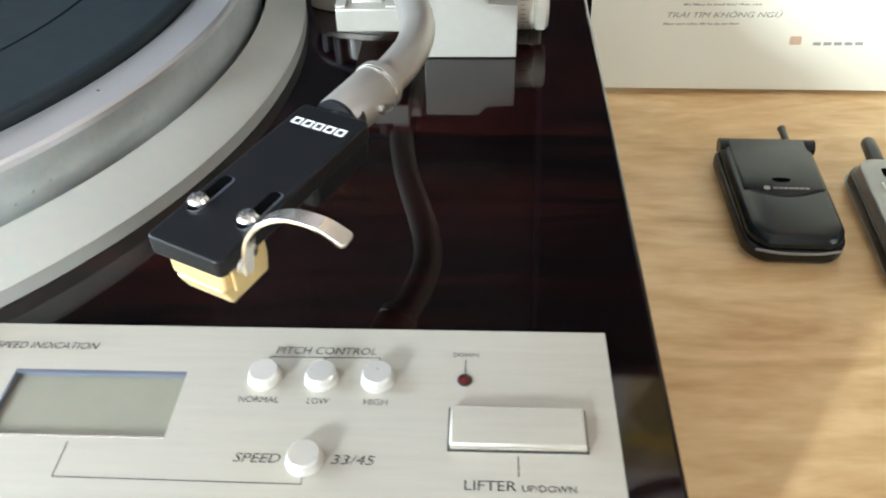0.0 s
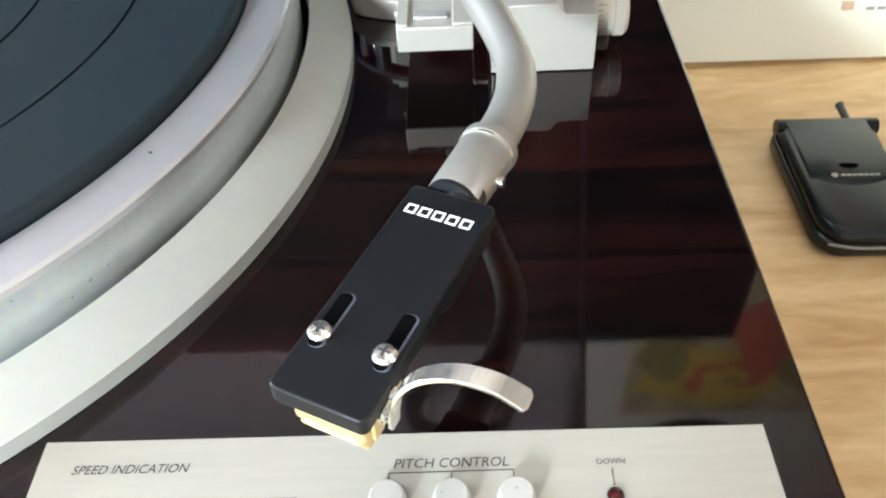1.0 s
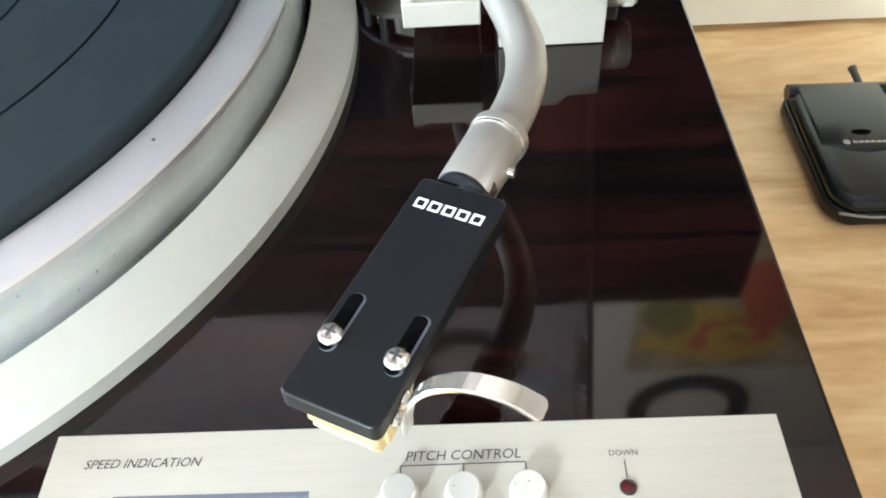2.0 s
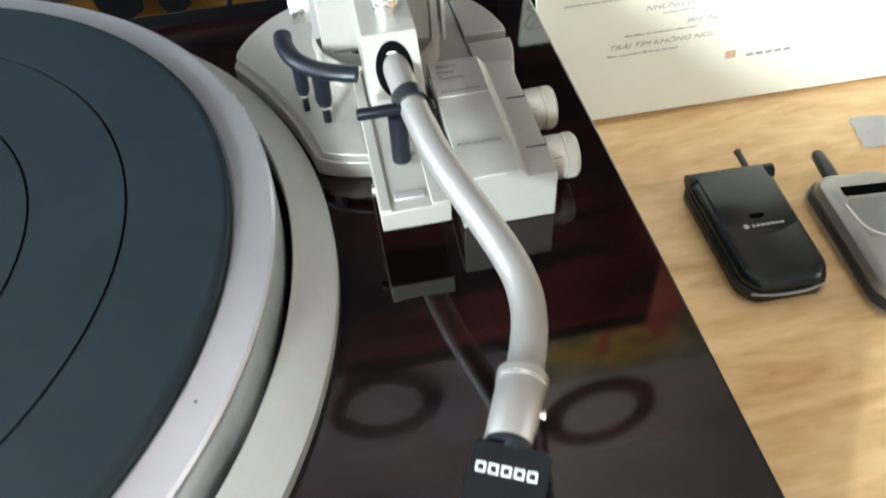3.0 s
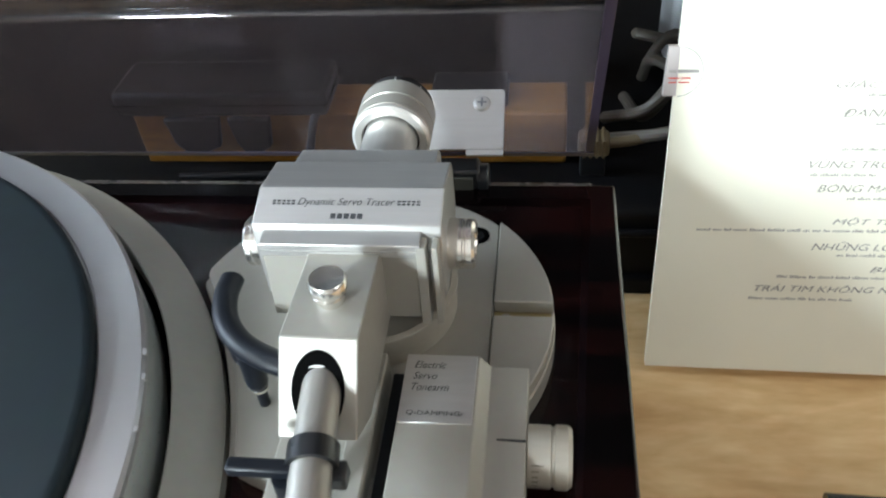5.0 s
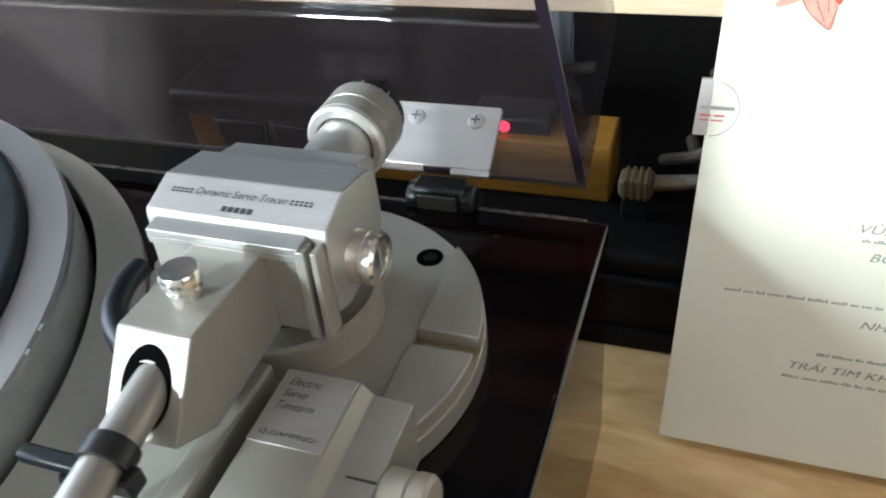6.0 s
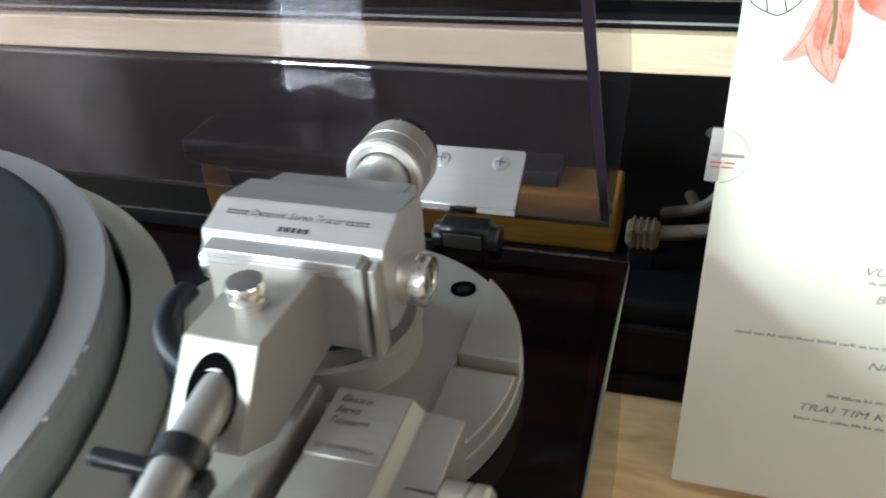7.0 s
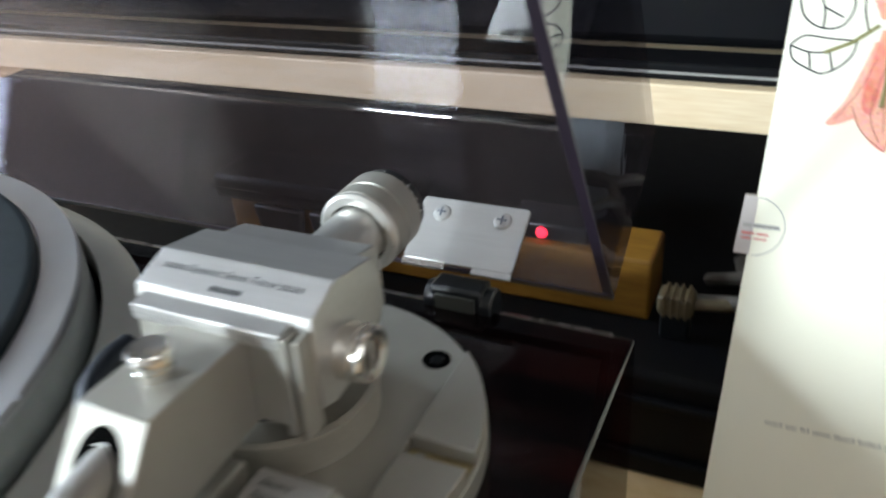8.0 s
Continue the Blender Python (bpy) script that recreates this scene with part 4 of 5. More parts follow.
def hinge(cx):
    hg = thing("cover_hinge", (cx, 0.306, -0.012), "metal hinge plate with two screws and a black joint", "hinge", group="hinges of the dust cover")
    # the plate lies on the inside of the cover's back wall: local y along the wall, z off it
    m = Matrix(((1, 0, 0, cx), (0, DD.y, UD.y, LC.y), (0, DD.z, UD.z, LC.z), (0, 0, 0, 1)))
    m = m @ at(0, 0, LT + 0.0002)
    part("hinge_plate", prism(rounded(-0.0200, 0.0200, 0.0, 0.0248, 0.0015), 0.0, 0.0014, None, m), BRUSHED, hg, "brushed steel plate", bevel=0.0003)
    part("plate_lip", prism([(-0.0200, -0.0022), (-0.004, -0.0022), (-0.004, 0.0), (-0.0200, 0.0)], -0.0002, 0.0012, None, m), BRIGHT, hg)
    part("plate_lip", prism([(0.006, -0.0022), (0.0200, -0.0022), (0.0200, 0.0), (0.006, 0.0)], -0.0002, 0.0012, None, m), BRUSHED, hg)
    for x in (-0.0112, 0.0114):
        screw("plate_screw", m @ at(x, 0.0188, 0.0004), 0.0034, hg, BRUSHED, "steel cross-headed screw")
    part("joint", box(cx - 0.0085, cx + 0.0110, 0.3020, 0.3120, -0.0100, 0.0080), BLACKPLASTIC, hg, "black plastic hinge joint", bevel=0.0015)
    part("joint_face", box(cx - 0.0060, cx + 0.0085, 0.3010, 0.3020, -0.0020, 0.0055), material("dark olive plastic", (0.05, 0.05, 0.042), 0.4), hg, bevel=0.0002)
    for x in (cx - 0.0085, cx + 0.0122):
        part("joint_cap", lathe([(0, 0), (0.0055, 0), (0.0058, 0.0008), (0.0058, 0.0036), (0.005, 0.0042), (0, 0.0042)], pose(x - 0.002, 0.3070, 0.0012, 0, 90, 0), 24), BLACKPLASTIC, hg, smooth=True)


hinge(0.0443)
hinge(-0.2840)

# ---- behind the record player ----
case = thing("equipment_case", (0.1, 0.47, TABLE_Z), "low black enamelled case behind the record player", "case")
part("case_body", box(-0.60, 0.55, 0.3740, 0.9400, TABLE_Z + 0.004, -0.0700), BLACKCASE, case, bevel=0.004)
part("case_ledge", box(-0.60, 0.55, 0.3700, 0.3740, -0.0850, -0.0810), BLACKCASE, case, bevel=0.0015)
part("case_foot_rail", box(-0.60, 0.55, 0.3700, 0.3760, TABLE_Z, TABLE_Z + 0.012), BLACKCASE, case, bevel=0.002)
blk = thing("wooden_block", (-0.02, 0.43, -0.070), "honey-coloured wooden block on the black case", "wooden block")
part("block", box(-0.145, 0.0905, 0.4130, 0.4440, -0.0700, -0.0380), HONEY, blk, "honey-coloured wood", bevel=0.0015)
for x, w in ((-0.110, 0.016), (-0.078, 0.012)):
    st = thing("rubber_stop", (x, 0.411, -0.06), "black rubber stop in front of the wooden block", "rubber stop", group="rubber stops by the block")
    part("stop", prism([(x - w, -0.0380), (x + w, -0.0380), (x + w * 0.8, -0.0560), (x + w * 0.3, -0.0600), (x - w * 0.5, -0.0600), (x - w * 0.8, -0.0540)], -0.4128, -0.4080, m=Matrix(((1, 0, 0, 0), (0, 0, -1, 0), (0, 1, 0, 0), (0, 0, 0, 1)))), BLACKPLASTIC, st, bevel=0.0015)
unit = thing("power_unit", (-0.09, 0.43, -0.038), "black plastic power unit lying on the wooden block", "power unit")
part("unit_case", box(-0.152, -0.034, 0.4095, 0.4460, -0.0379, -0.0230), BLACKCASE, unit, bevel=0.003)
part("unit_seam", box(-0.1525, -0.0335, 0.4090, 0.4465, -0.0310, -0.0302), SHADEBLACK, unit)
cab = thing("power_cable", (-0.045, 0.405, -0.069), "black cable hanging in front of the wooden block", "cable")
part("cord", tube(spline([(-0.040, 0.440, -0.030), (-0.040, 0.420, -0.034), (-0.042, 0.408, -0.040), (-0.047, 0.403, -0.058), (-0.056, 0.400, -0.067), (-0.120, 0.396, -0.0675)], 6), 0.0022, 12), BLACKPLASTIC, cab, smooth=True)
adp = thing("indicator_unit", (0.035, 0.425, -0.038), "small black unit with a glowing red lamp", "indicator")
part("unit_body", box(0.020, 0.060, 0.4180, 0.4400, -0.0380, -0.0290), BLACKPLASTIC, adp, bevel=0.0015)
part("red_lamp", lathe([(0, 0), (0.0030, 0), (0.0026, 0.0018), (0, 0.0026)], pose(0.0372, 0.4185, -0.0336, 90, 0, 0), 20), LEDGLOW, adp, "lit red lamp", smooth=True)

shelf = thing("shelf", (0.0, 0.6, TABLE_Z), "pale wooden shelf board on legs behind the table top", "shelf")
part("shelf_board", box(-0.90, 0.90, 0.4500, 0.80, 0.0122, 0.0318), PALE, shelf, "pale wood board", bevel=0.001)
for x in (-0.86, 0.82):
    part("leg", box(x, x + 0.04, 0.56, 0.78, TABLE_Z, 0.0122), PALE, shelf, bevel=0.002)
tv = thing("black_cabinet", (0.0, 0.64, 0.0318), "large black cabinet with a dark front standing on the shelf", "cabinet")
part("cabinet_body", box(-0.75, 0.335, 0.4780, 0.78, 0.0400, 0.60), BLACKCASE, tv, bevel=0.006)
part("cabinet_trim", box(-0.75, 0.335, 0.4560, 0.4780, 0.0318, 0.0400), BLACKCASE, tv, bevel=0.0015)
part("trim_line", box(-0.75, 0.335, 0.4548, 0.4560, 0.0352, 0.0362), GREYINK, tv)
part("cabinet_back_foot", box(-0.75, 0.335, 0.60, 0.78, 0.0318, 0.0400), BLACKCASE, tv)

# cables and a plug between the case and the sleeve
random.seed(11)
for i in range(6):
    y, z = 0.40 + 0.022 * i, -0.066 + 0.006 * (i % 3)
    c = thing("cable", (0.14, y, z), "grey-brown cable lying on the black case", "cable", group="cables on the case")
    pts = [(0.100 + 0.012 * i, y + 0.03, -0.0665)] + [(0.115 + 0.02 * k + random.uniform(-0.004, 0.004), y + random.uniform(-0.012, 0.012), -0.0665 + 0.034 * math.sin(math.pi * k / 5) * random.uniform(0.5, 1.2)) for k in range(1, 5)] + [(0.235, y, -0.0665)]
    part("cord", tube(spline(pts, 6), 0.0032, 10), CABLE, c, smooth=True)
plug = thing("cable_plug", (0.11, 0.405, -0.056), "beige cable plug with a ribbed grip", "plug")
part("plug_body", box(0.0960, 0.1120, 0.3990, 0.4110, -0.0560, -0.0460), PLUG, plug, bevel=0.002)
for k in range(4):
    part("grip_rib", box(0.0985 + 0.0032 * k, 0.1000 + 0.0032 * k, 0.3984, 0.4116, -0.0562, -0.0454), PLUG, plug, bevel=0.0004)
part("plug_foot", box(0.0975, 0.1105, 0.4020, 0.4090, -0.0700, -0.0560), BLACKPLASTIC, plug, bevel=0.001)
part("plug_cord", tube(spline([(0.1115, 0.405, -0.051), (0.125, 0.405, -0.049), (0.145, 0.408, -0.046), (0.17, 0.415, -0.058), (0.19, 0.43, -0.0670)], 6), 0.0028, 12), PLUG, plug, smooth=True)
pbox = thing("pale_box", (0.20, 0.53, -0.070), "pale grey-blue plastic box under the shelf", "box")
part("box_body", box(0.150, 0.300, 0.5000, 0.5500, -0.0700, 0.0080), material("pale grey plastic", (0.42, 0.45, 0.48), 0.5), pbox, bevel=0.004)
part("box_band", prism([(0.158, -0.0700), (0.166, -0.0700), (0.186, 0.0080), (0.178, 0.0080)], -0.4998, -0.4970, m=Matrix(((1, 0, 0, 0), (0, 0, -1, 0), (0, 1, 0, 0), (0, 0, 0, 1)))), HONEY, pbox)
ball = thing("white_bead", (-0.3285, 0.360, TABLE_Z), "small white round bead on the table", "bead")

# ---- record sleeve ----
EY = Vector((0, 0.0403, 0.1276)).normalized()
EN = Vector((1, 0, 0)).cross(EY)
EM = Matrix(((1, 0, EN.x, 0.1290), (0, EY.y, EN.y, 0.3165), (0, EY.z, EN.z, -0.1243), (0, 0, 0, 1)))
SK = 0.026  # the sleeve leans a little to its right
slv = thing("record_sleeve", EM @ Vector((0.155, 0, 0)), "cream printed record sleeve leaning upright on the table", "record sleeve")
part("sleeve_card", prism(rounded(0.0, 0.3000, 0.0040, 0.2450, 0.0008, 2), -0.0035, 0.0, None, EM @ Matrix(((1, SK, 0, 0), (-0.010, 1, 0, 0), (0, 0, 1, 0), (0, 0, 0, 1)))), CARD, slv, "cream card with a print")
EZ = 0.0002
SKM = EM


def song(body, x, y, width, height=0.0041):
    words("printed_title", body, x, y, EZ, width, height, FADED, slv, m=SKM, shear=0.3)


song("GIẤC MƠ TRƯA", 0.0672, 0.1393, 0.052)
song("ĐÁNH RƠI", 0.0718, 0.1273, 0.034)
song("N", 0.0972, 0.1160, 0.0030)
song("VÙNG TRỜI BÌNH YÊN", 0.0615, 0.1051, 0.068)
song("BÓNG MÂY", 0.0664, 0.0944, 0.034)
song("MỘT THỜI", 0.0750, 0.0787, 0.034)
song("NHỮNG LỜI", 0.0680, 0.0671, 0.036)
song("BIỂN", 0.0940, 0.0565, 0.020)
song("TRÁI TIM KHÔNG NGỦ", 0.0462, 0.0461, 0.068)
for y, x0, spans in ((0.1358, 0.0800, 3), (0.1237, 0.0850, 3), (0.1128, 0.0735, 4), (0.1015, 0.0625, 5), (0.0908, 0.0790, 3), (0.0757, 0.0180, 14), (0.0640, 0.0790, 4), (0.0530, 0.0550, 7), (0.0418, 0.0440, 8)):
    random.seed(int(y * 10000))
    x, bm = x0, bmesh.new()
    for k in range(spans):
        for n in range(random.randint(3, 7)):
            w, h = random.uniform(0.0005, 0.0009), random.choice((0.0008, 0.0009, 0.0013))
            prism([(x, y), (x + w, y), (x + w + h * 0.25, y + h), (x + h * 0.25, y + h)], 0.00003, 0.00011, bm, SKM)
            x += w + 0.0003
        x += 0.0009
    part("printed_credit", bm, CREDIT, slv)
words("printed_title", "I", 0.0868, 0.1895, EZ, 0.0030, 0.0064, INK, slv, m=SKM, shear=0.25)


def outline_curve(pts, steps=6):
    out = spline([(*p, 0) for p in pts + [pts[0]]], steps)[:-1]
    return [(v.x, v.y) for v in out]


ART = SKM @ at(-0.0010, 0.0045, 0)


def petal(pts, mat, z, name="printed_petal"):
    part(name, prism(outline_curve(pts), 0.00003, z, None, ART), mat, slv)


petal([(0.0325, 0.2050), (0.0300, 0.1960), (0.0265, 0.1860), (0.0222, 0.1790), (0.0262, 0.1790), (0.0320, 0.1830), (0.0360, 0.1940), (0.0365, 0.2050)], PETALPALE, 0.00014)
petal([(0.0350, 0.2080), (0.0310, 0.1960), (0.0290, 0.1850), (0.0330, 0.1770), (0.0405, 0.1712), (0.0420, 0.1790), (0.0440, 0.1870), (0.0430, 0.1960), (0.0400, 0.2080)], PETALPALE, 0.00018)
petal([(0.0340, 0.2085), (0.0320, 0.1950), (0.0318, 0.1850), (0.0352, 0.1830), (0.0366, 0.1920), (0.0372, 0.2085)], PETAL, 0.00022)
petal([(0.0400, 0.2085), (0.0395, 0.1940), (0.0402, 0.1830), (0.0428, 0.1800), (0.0436, 0.1900), (0.0425, 0.2085)], PETAL, 0.00022)
petal([(0.0400, 0.2130), (0.0445, 0.1990), (0.0510, 0.1945), (0.0618, 0.1908), (0.0600, 0.1985), (0.0560, 0.2060), (0.0480, 0.2130)], PETAL, 0.00016)
petal([(0.0420, 0.2150), (0.0480, 0.2040), (0.0570, 0.2000), (0.0655, 0.1995), (0.0630, 0.2080), (0.0560, 0.2170), (0.0480, 0.2200)], PETALPALE, 0.00020)
petal([(0.0330, 0.2120), (0.0300, 0.2200), (0.0330, 0.2320), (0.0420, 0.2380), (0.0480, 0.2300), (0.0470, 0.2190), (0.0410, 0.2110)], PETAL, 0.00018)
part("printed_stem", strip([(0.0375, 0.1850), (0.0379, 0.1930), (0.0372, 0.2000), (0.0380, 0.2080)], 0.0016, 0.00003, 0.00026, ART), STEMINK, slv)
part("printed_twig", strip([(0.0185, 0.2010), (0.0260, 0.2045), (0.0330, 0.2100)], 0.0012, 0.00003, 0.00020, ART), STEMINK, slv)
for pts in ([(0.0080, 0.2030), (0.0095, 0.1985), (0.0150, 0.1955), (0.0190, 0.1945), (0.0235, 0.1970), (0.0265, 0.2005), (0.0275, 0.2050)],
            [(0.0080, 0.2030), (0.0120, 0.2060), (0.0190, 0.2055), (0.0275, 0.2050)],
            [(0.0082, 0.2028), (0.0140, 0.2010), (0.0200, 0.2015), (0.0275, 0.2050)],
            [(0.0085, 0.2190), (0.0110, 0.2120), (0.0170, 0.2085), (0.0230, 0.2100), (0.0250, 0.2170), (0.0200, 0.2230), (0.0120, 0.2240), (0.0085, 0.2190)],
            [(0.0170, 0.2085), (0.0165, 0.2150), (0.0120, 0.2240)], [(0.0140, 0.2010), (0.0150, 0.1960)], [(0.0200, 0.2015), (0.0215, 0.1960)], [(0.0165, 0.2150), (0.0225, 0.2120)],
            [(0.0300, 0.2085), (0.0280, 0.2160), (0.0290, 0.2260), (0.0340, 0.2350)], [(0.0470, 0.2140), (0.0560, 0.2105), (0.0650, 0.2080)]):
    part("drawn_line", strip([(v.x, v.y) for v in spline([(*p, 0) for p in pts], 6)], 0.00055, 0.00003, 0.00016, ART), INK, slv)
VEIN = plain("fine petal vein ink", (0.42, 0.13, 0.09), 0.7)
for pts in ([(0.0372, 0.1990), (0.0352, 0.1900), (0.0350, 0.1815), (0.0385, 0.1740)], [(0.0380, 0.1960), (0.0384, 0.1860), (0.0392, 0.1770)], [(0.0390, 0.1960), (0.0412, 0.1880), (0.0410, 0.1790)],
            [(0.0340, 0.2000), (0.0300, 0.1890), (0.0245, 0.1800)], [(0.0460, 0.2060), (0.0530, 0.1990), (0.0600, 0.1930)], [(0.0480, 0.2110), (0.0560, 0.2060), (0.0640, 0.2020)],
            [(0.0384, 0.1860), (0.0366, 0.1830)], [(0.0392, 0.1830), (0.0406, 0.1808)], [(0.0290, 0.1850), (0.0330, 0.1772), (0.0404, 0.1714)], [(0.0404, 0.1714), (0.0419, 0.1790), (0.0439, 0.1870)]):
    part("petal_vein", strip([(v.x, v.y) for v in spline([(*p, 0) for p in pts], 5)], 0.00030, 0.00003, 0.00032, ART), VEIN, slv)
# small mark and bars at the foot of the sleeve
part("printed_mark", prism(rounded(0.1205, 0.1275, 0.0300, 0.0350, 0.001), 0.00003, 0.00012, None, SKM), material("printed tan mark", (0.62, 0.42, 0.28), 0.6, scale=200), slv)
bars("printed_credit", [(0.1345 + 0.0062 * k, 0.1345 + 0.0062 * k + 0.0048) for k in range(5)], 0.0296, 0.00003, 0.0019, GREYINK, slv, SKM)
# round clear sticker folded over the edge
FILM = plain("pale sticker film", (0.42, 0.38, 0.36), 0.3)
seal = part("seal_sticker", prism([(-0.0010, 0.1365), (0.0042, 0.1365), (0.0046, 0.1570), (0.0002, 0.1570)], -0.0040, 0.00025, None, SKM), FILM, slv, "pale seal sticker folded over the edge")
part("seal_ring", prism([(0.0042 + 0.0104 * math.cos(a), 0.1465 + 0.0104 * math.sin(a)) for a in [-1.5 + 3.0 * k / 30 for k in range(31)]] + [(0.0042 + 0.0101 * math.cos(a), 0.1465 + 0.0101 * math.sin(a)) for a in [1.5 - 3.0 * k / 30 for k in range(31)]], 0.00003, 0.00014, None, SKM), GREYINK, seal)
for y, h, spans, mt in ((0.1462, 0.0013, ((0.0008, 0.0038), (0.0044, 0.0128)), GREYINK), (0.1437, 0.0006, ((0.0008, 0.0050), (0.0058, 0.0096)), REDINK), (0.1420, 0.0005, ((0.0008, 0.0040), (0.0048, 0.0092)), REDINK)):
    bars("seal_print", spans, y, 0.00026, h, mt, seal, SKM)

# ---- phones on the table ----
def phone_frame(tl, bl):
    up = (Vector(tl) - Vector(bl)).normalized()
    r = Vector((up.y, -up.x))
    return Matrix(((r.x, up.x, 0, bl[0]), (r.y, up.y, 0, bl[1]), (0, 0, 1, TABLE_Z), (0, 0, 0, 1)))


def loft(sections, bm=None, m=None):
    """Joins outlines (same count), each (points, z)."""
    bm = bm or bmesh.new()
    rows = [[bm.verts.new((m or Matrix()) @ Vector((x, y, z))) for x, y in pts] for pts, z in sections]
    n = len(rows[0])
    for a, b in zip(rows, rows[1:]):
        for i in range(n):
            bm.faces.new((a[i], a[(i + 1) % n], b[(i + 1) % n], b[i]))
    bm.faces.new(rows[0][::-1])
    bm.faces.new(rows[-1])
    return bm


def phone_outline(w, l, inset, bow=0.005, r=0.009, n=7):
    """Square at the top, bowed at the foot."""
    out = rounded(inset, w - inset, inset, l - inset, r, n)
    out = [(x, y - bow * max(0.0, 1 - (2 * x / w - 1) ** 2) * (1 if y < l * 0.3 else 0)) for x, y in out]
    return [(w / 2 + (x - w / 2) * (1 - 0.09 * max(0.0, 1 - y / (0.45 * l)) ** 2), y) for x, y in out]


pm = phone_frame((0.1917, 0.2470), (0.1892, 0.1640))
ph = thing("flip_phone", pm @ Vector((0.026, 0.043, 0)), "closed black flip phone with a stub aerial on the table", "phone")
part("phone_body", loft([(phone_outline(0.0515, 0.0825, 0.003), 0.0), (phone_outline(0.0515, 0.0825, 0.0), 0.003), (phone_outline(0.0515, 0.0825, 0.0), 0.0085), (phone_outline(0.0515, 0.0825, 0.0012), 0.0095)], m=pm), PHONEBLACK, ph, "black plastic lower half", smooth=True, bevel=0.0006)
part("phone_flip", loft([(phone_outline(0.0500, 0.0812, 0.0010), 0.0100), (phone_outline(0.0500, 0.0812, 0.0008), 0.0130), (phone_outline(0.0500, 0.0812, 0.0030), 0.0155), (phone_outline(0.0500, 0.0812, 0.0070), 0.0163)], m=pm @ at(0.0008, 0.0, 0)), PHONEBLACK, ph, "glossy black flip lid", smooth=True, bevel=0.0008)
part("phone_seam", loft([(phone_outline(0.0505, 0.0818, 0.0016), 0.0095), (phone_outline(0.0505, 0.0818, 0.0016), 0.0100)], m=pm), SHADEBLACK, ph)
cover_pts = [(0.0062, 0.0800), (0.0062, 0.0360)] + [(0.0062 + 0.0396 * k / 8, 0.0360 - 0.0062 * math.sin(math.pi * k / 8)) for k in range(1, 8)] + [(0.0458, 0.0360), (0.0458, 0.0800)]
inner_pts = [(0.026 + (x - 0.026) * 0.94, 0.055 + (y - 0.055) * 0.95) for x, y in cover_pts]
part("battery_cover", loft([(cover_pts, 0.0158), (cover_pts, 0.0164), (inner_pts, 0.0170)], m=pm), PHONEBLACK, ph, "black raised cover", smooth=True)
part("hinge_bar", tube([pm @ Vector((0.0022, 0.0790, 0.0122)), pm @ Vector((0.0520, 0.0790, 0.0122))], 0.0044, 20), PHONEBLACK, ph, smooth=True)
part("thumb_notch", prism([(0.0260 + 0.0045 * math.cos(a), 0.0435 + (0.0026 if math.sin(a) < 0 else 0.0012) * math.sin(a)) for a in [2 * math.pi * k / 24 for k in range(24)]], 0.0170, 0.01715, None, pm), SHADEBLACK, ph)
part("chrome_lip", tube(spline([pm @ Vector((0.0060, -0.0010, 0.0085)), pm @ Vector((0.0160, -0.0036, 0.0088)), pm @ Vector((0.0257, -0.0042, 0.0090)), pm @ Vector((0.0350, -0.0036, 0.0088)), pm @ Vector((0.0455, -0.0010, 0.0085))], 5), 0.0006, 10), GREYINK, ph, smooth=True)
bars("maker_mark", [(0.0205 + 0.0026 * k, 0.0205 + 0.0026 * k + 0.0021) for k in range(7)], 0.0355, 0.0170, 0.0014, GREYINK, ph, pm)
part("round_mark", lathe([(0, 0), (0.0016, 0), (0.0016, 0.0001), (0, 0.0001)], pm @ at(0.0175, 0.0362, 0.0170), 20), GREYINK, ph)
part("aerial", tube([pm @ Vector((0.0400, 0.0800, 0.0110)), pm @ Vector((0.0402, 0.0950, 0.0115)), pm @ Vector((0.0403, 0.0985, 0.0115))], [0.0019, 0.0019, 0.0023], 16), BLACKPLASTIC, ph, "black stub aerial", smooth=True)

sm = phone_frame((0.2575, 0.2265), (0.2500, 0.1420))
sp = thing("silver_phone", sm @ Vector((0.024, 0.043, 0)), "silver mobile phone with dark sides and a stub aerial", "phone")
part("phone_base", loft([(phone_outline(0.0480, 0.0880, 0.003, 0.006, 0.009), 0.0), (phone_outline(0.0480, 0.0880, 0.0, 0.006, 0.009), 0.004), (phone_outline(0.0480, 0.0880, 0.0005, 0.006, 0.009), 0.0105)], m=sm), BLACKPLASTIC, sp, "dark lower shell", smooth=True, bevel=0.0008)
part("base_trim", loft([(phone_outline(0.0484, 0.0884, -0.0004, 0.006, 0.009), 0.0040), (phone_outline(0.0484, 0.0884, -0.0004, 0.006, 0.009), 0.0052)], m=sm), PHONESILVER, sp, smooth=True)
part("phone_cover", loft([(phone_outline(0.0480, 0.0880, 0.0015, 0.006, 0.009), 0.0105), (phone_outline(0.0480, 0.0880, 0.0030, 0.006, 0.009), 0.0165), (phone_outline(0.0480, 0.0880, 0.0080, 0.006, 0.009), 0.0190)], m=sm), PHONESILVER, sp, "silver plastic top cover", smooth=True, bevel=0.0008)
part("phone_window", prism(rounded(0.0110, 0.0390, 0.0660, 0.0730, 0.001), 0.0188, 0.0193, None, sm), SHADEBLACK, sp, "dark display window")
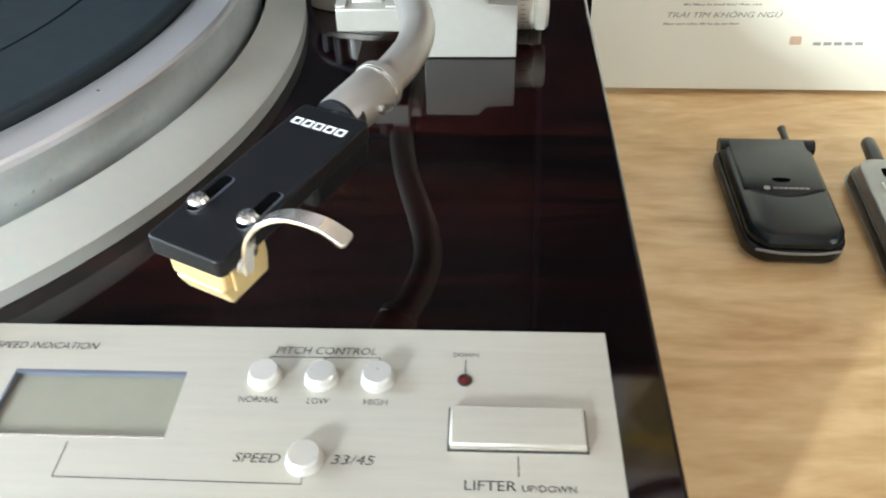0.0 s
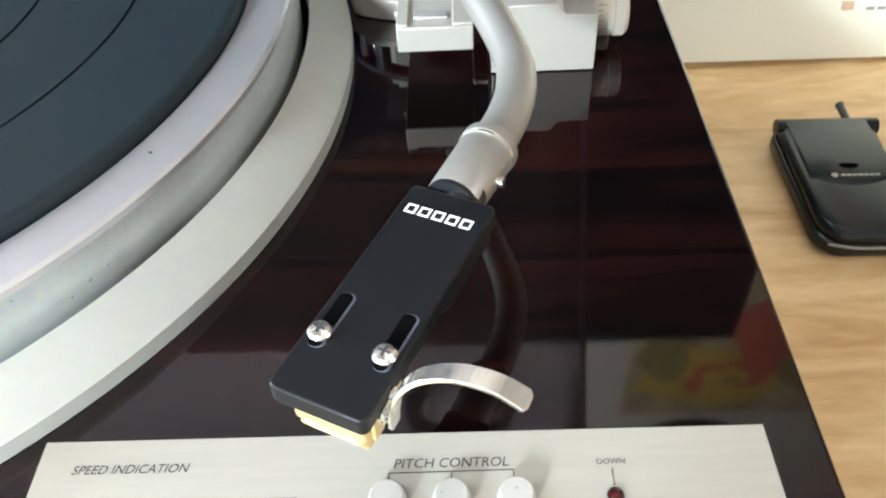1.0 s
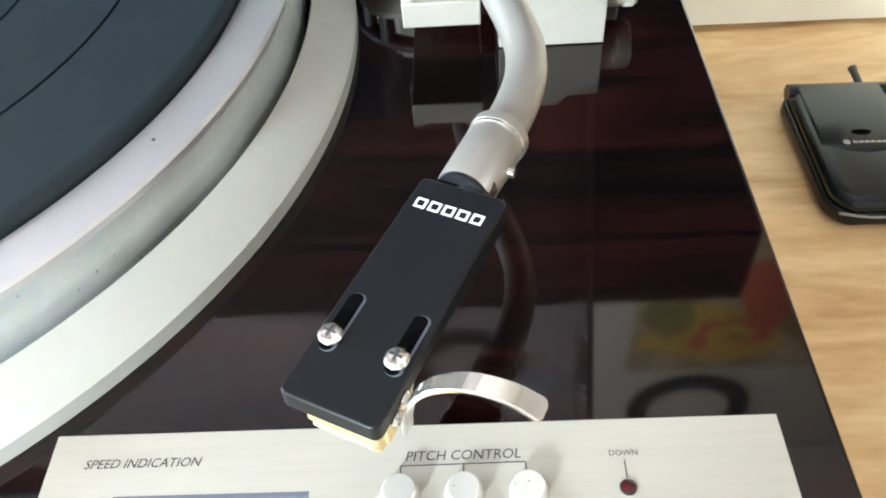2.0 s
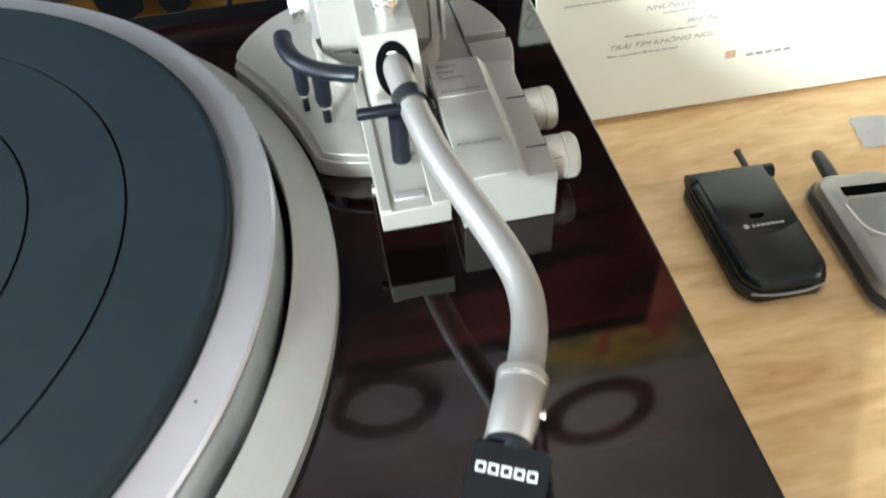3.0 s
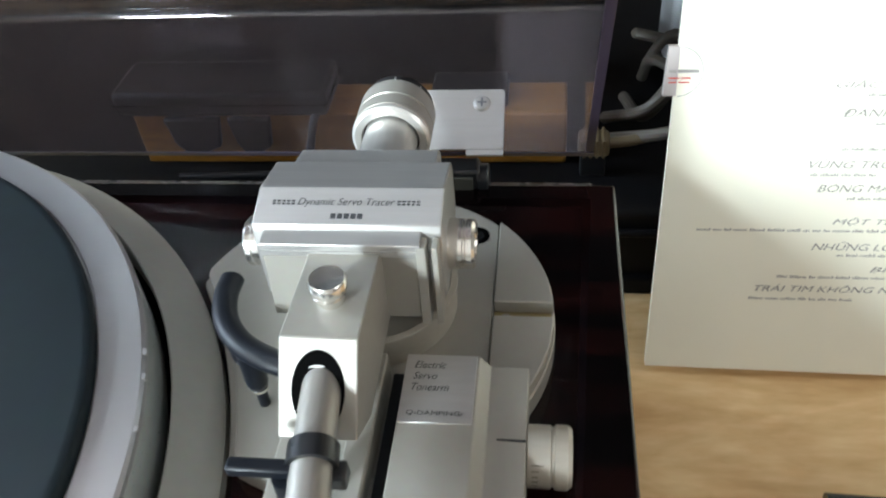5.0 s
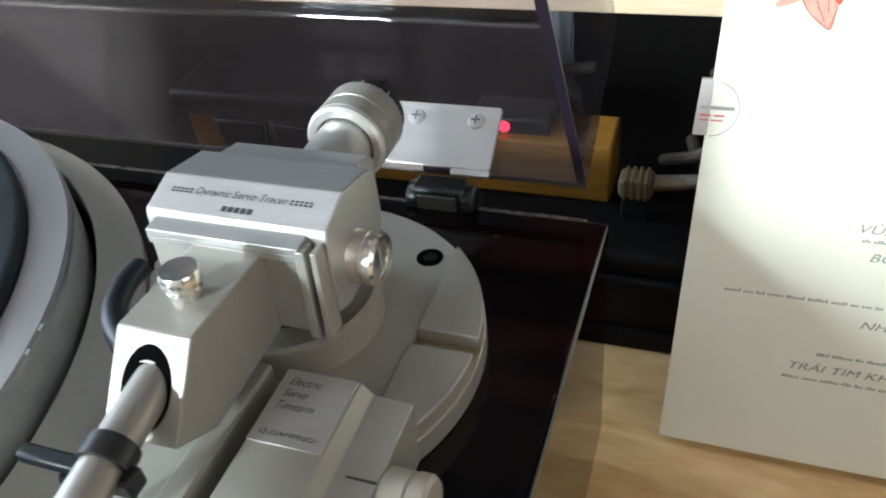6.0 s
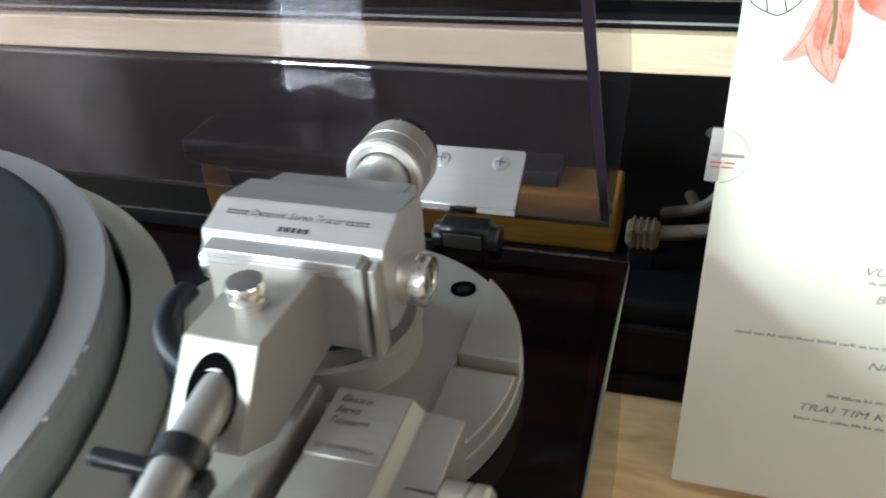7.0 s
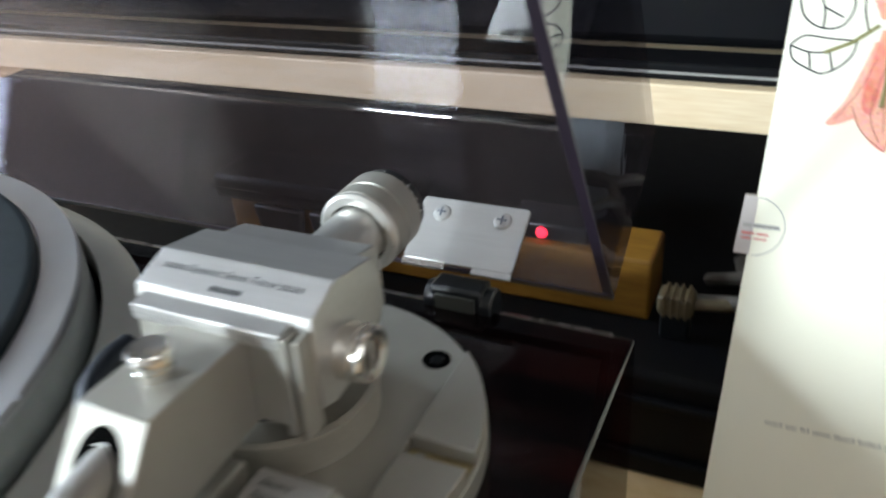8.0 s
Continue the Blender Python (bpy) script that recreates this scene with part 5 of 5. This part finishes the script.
part("cover_plate", prism(rounded(0.0100, 0.0400, 0.0360, 0.0640, 0.004), 0.0189, 0.0194, None, sm), material("phone grey plate", (0.22, 0.225, 0.23), 0.35, 0.4), sp, bevel=0.0002)
part("cover_curve", tube(spline([sm @ Vector((0.0085, 0.0600, 0.0193)), sm @ Vector((0.0120, 0.0420, 0.0194)), sm @ Vector((0.0240, 0.0350, 0.0195)), sm @ Vector((0.0360, 0.0420, 0.0194)), sm @ Vector((0.0400, 0.0600, 0.0193))], 6), 0.0005, 8), WHITEPAINT, sp, smooth=True)
part("aerial", tube([sm @ Vector((0.0150, 0.0840, 0.0120)), sm @ Vector((0.0150, 0.0940, 0.0125)), sm @ Vector((0.0150, 0.1060, 0.0125)), sm @ Vector((0.0150, 0.1085, 0.0125))], [0.0042, 0.0040, 0.0036, 0.0022], 20), BLACKPLASTIC, sp, "thick black stub aerial", smooth=True)
# crumpled pale wrapper on the table beyond the silver phone
wr = thing("paper_scrap", (0.332, 0.268, TABLE_Z), "crumpled pale paper scrap lying on the table", "paper scrap")
random.seed(8)
bm = bmesh.new()
NX, NY = 9, 7
grid = [[bm.verts.new((0.314 + 0.034 * (i + random.uniform(-0.25, 0.25)) / (NX - 1) + 0.006 * j / NY, 0.258 + 0.026 * (j + random.uniform(-0.25, 0.25)) / (NY - 1) - 0.004 * i / NX, TABLE_Z + 0.0004 + random.uniform(0, 0.0032) * (1 if 0 < i < NX - 1 and 0 < j < NY - 1 else 0.3))) for i in range(NX)] for j in range(NY)]
for j in range(NY - 1):
    for i in range(NX - 1):
        bm.faces.new((grid[j][i], grid[j][i + 1], grid[j + 1][i + 1], grid[j + 1][i]))
ret = bmesh.ops.solidify(bm, geom=bm.faces[:], thickness=0.0002)
part("crumpled_sheet", bm, WHITEPAINT, wr, smooth=True)
part("bead_body", lathe([(0, 0), (0.0045, 0.0004), (0.0080, 0.0040), (0.0085, 0.0085), (0.0070, 0.0130), (0.0035, 0.0158), (0, 0.0163)], at(-0.3285, 0.360, TABLE_Z), 24), WHITEPAINT, ball, smooth=True)
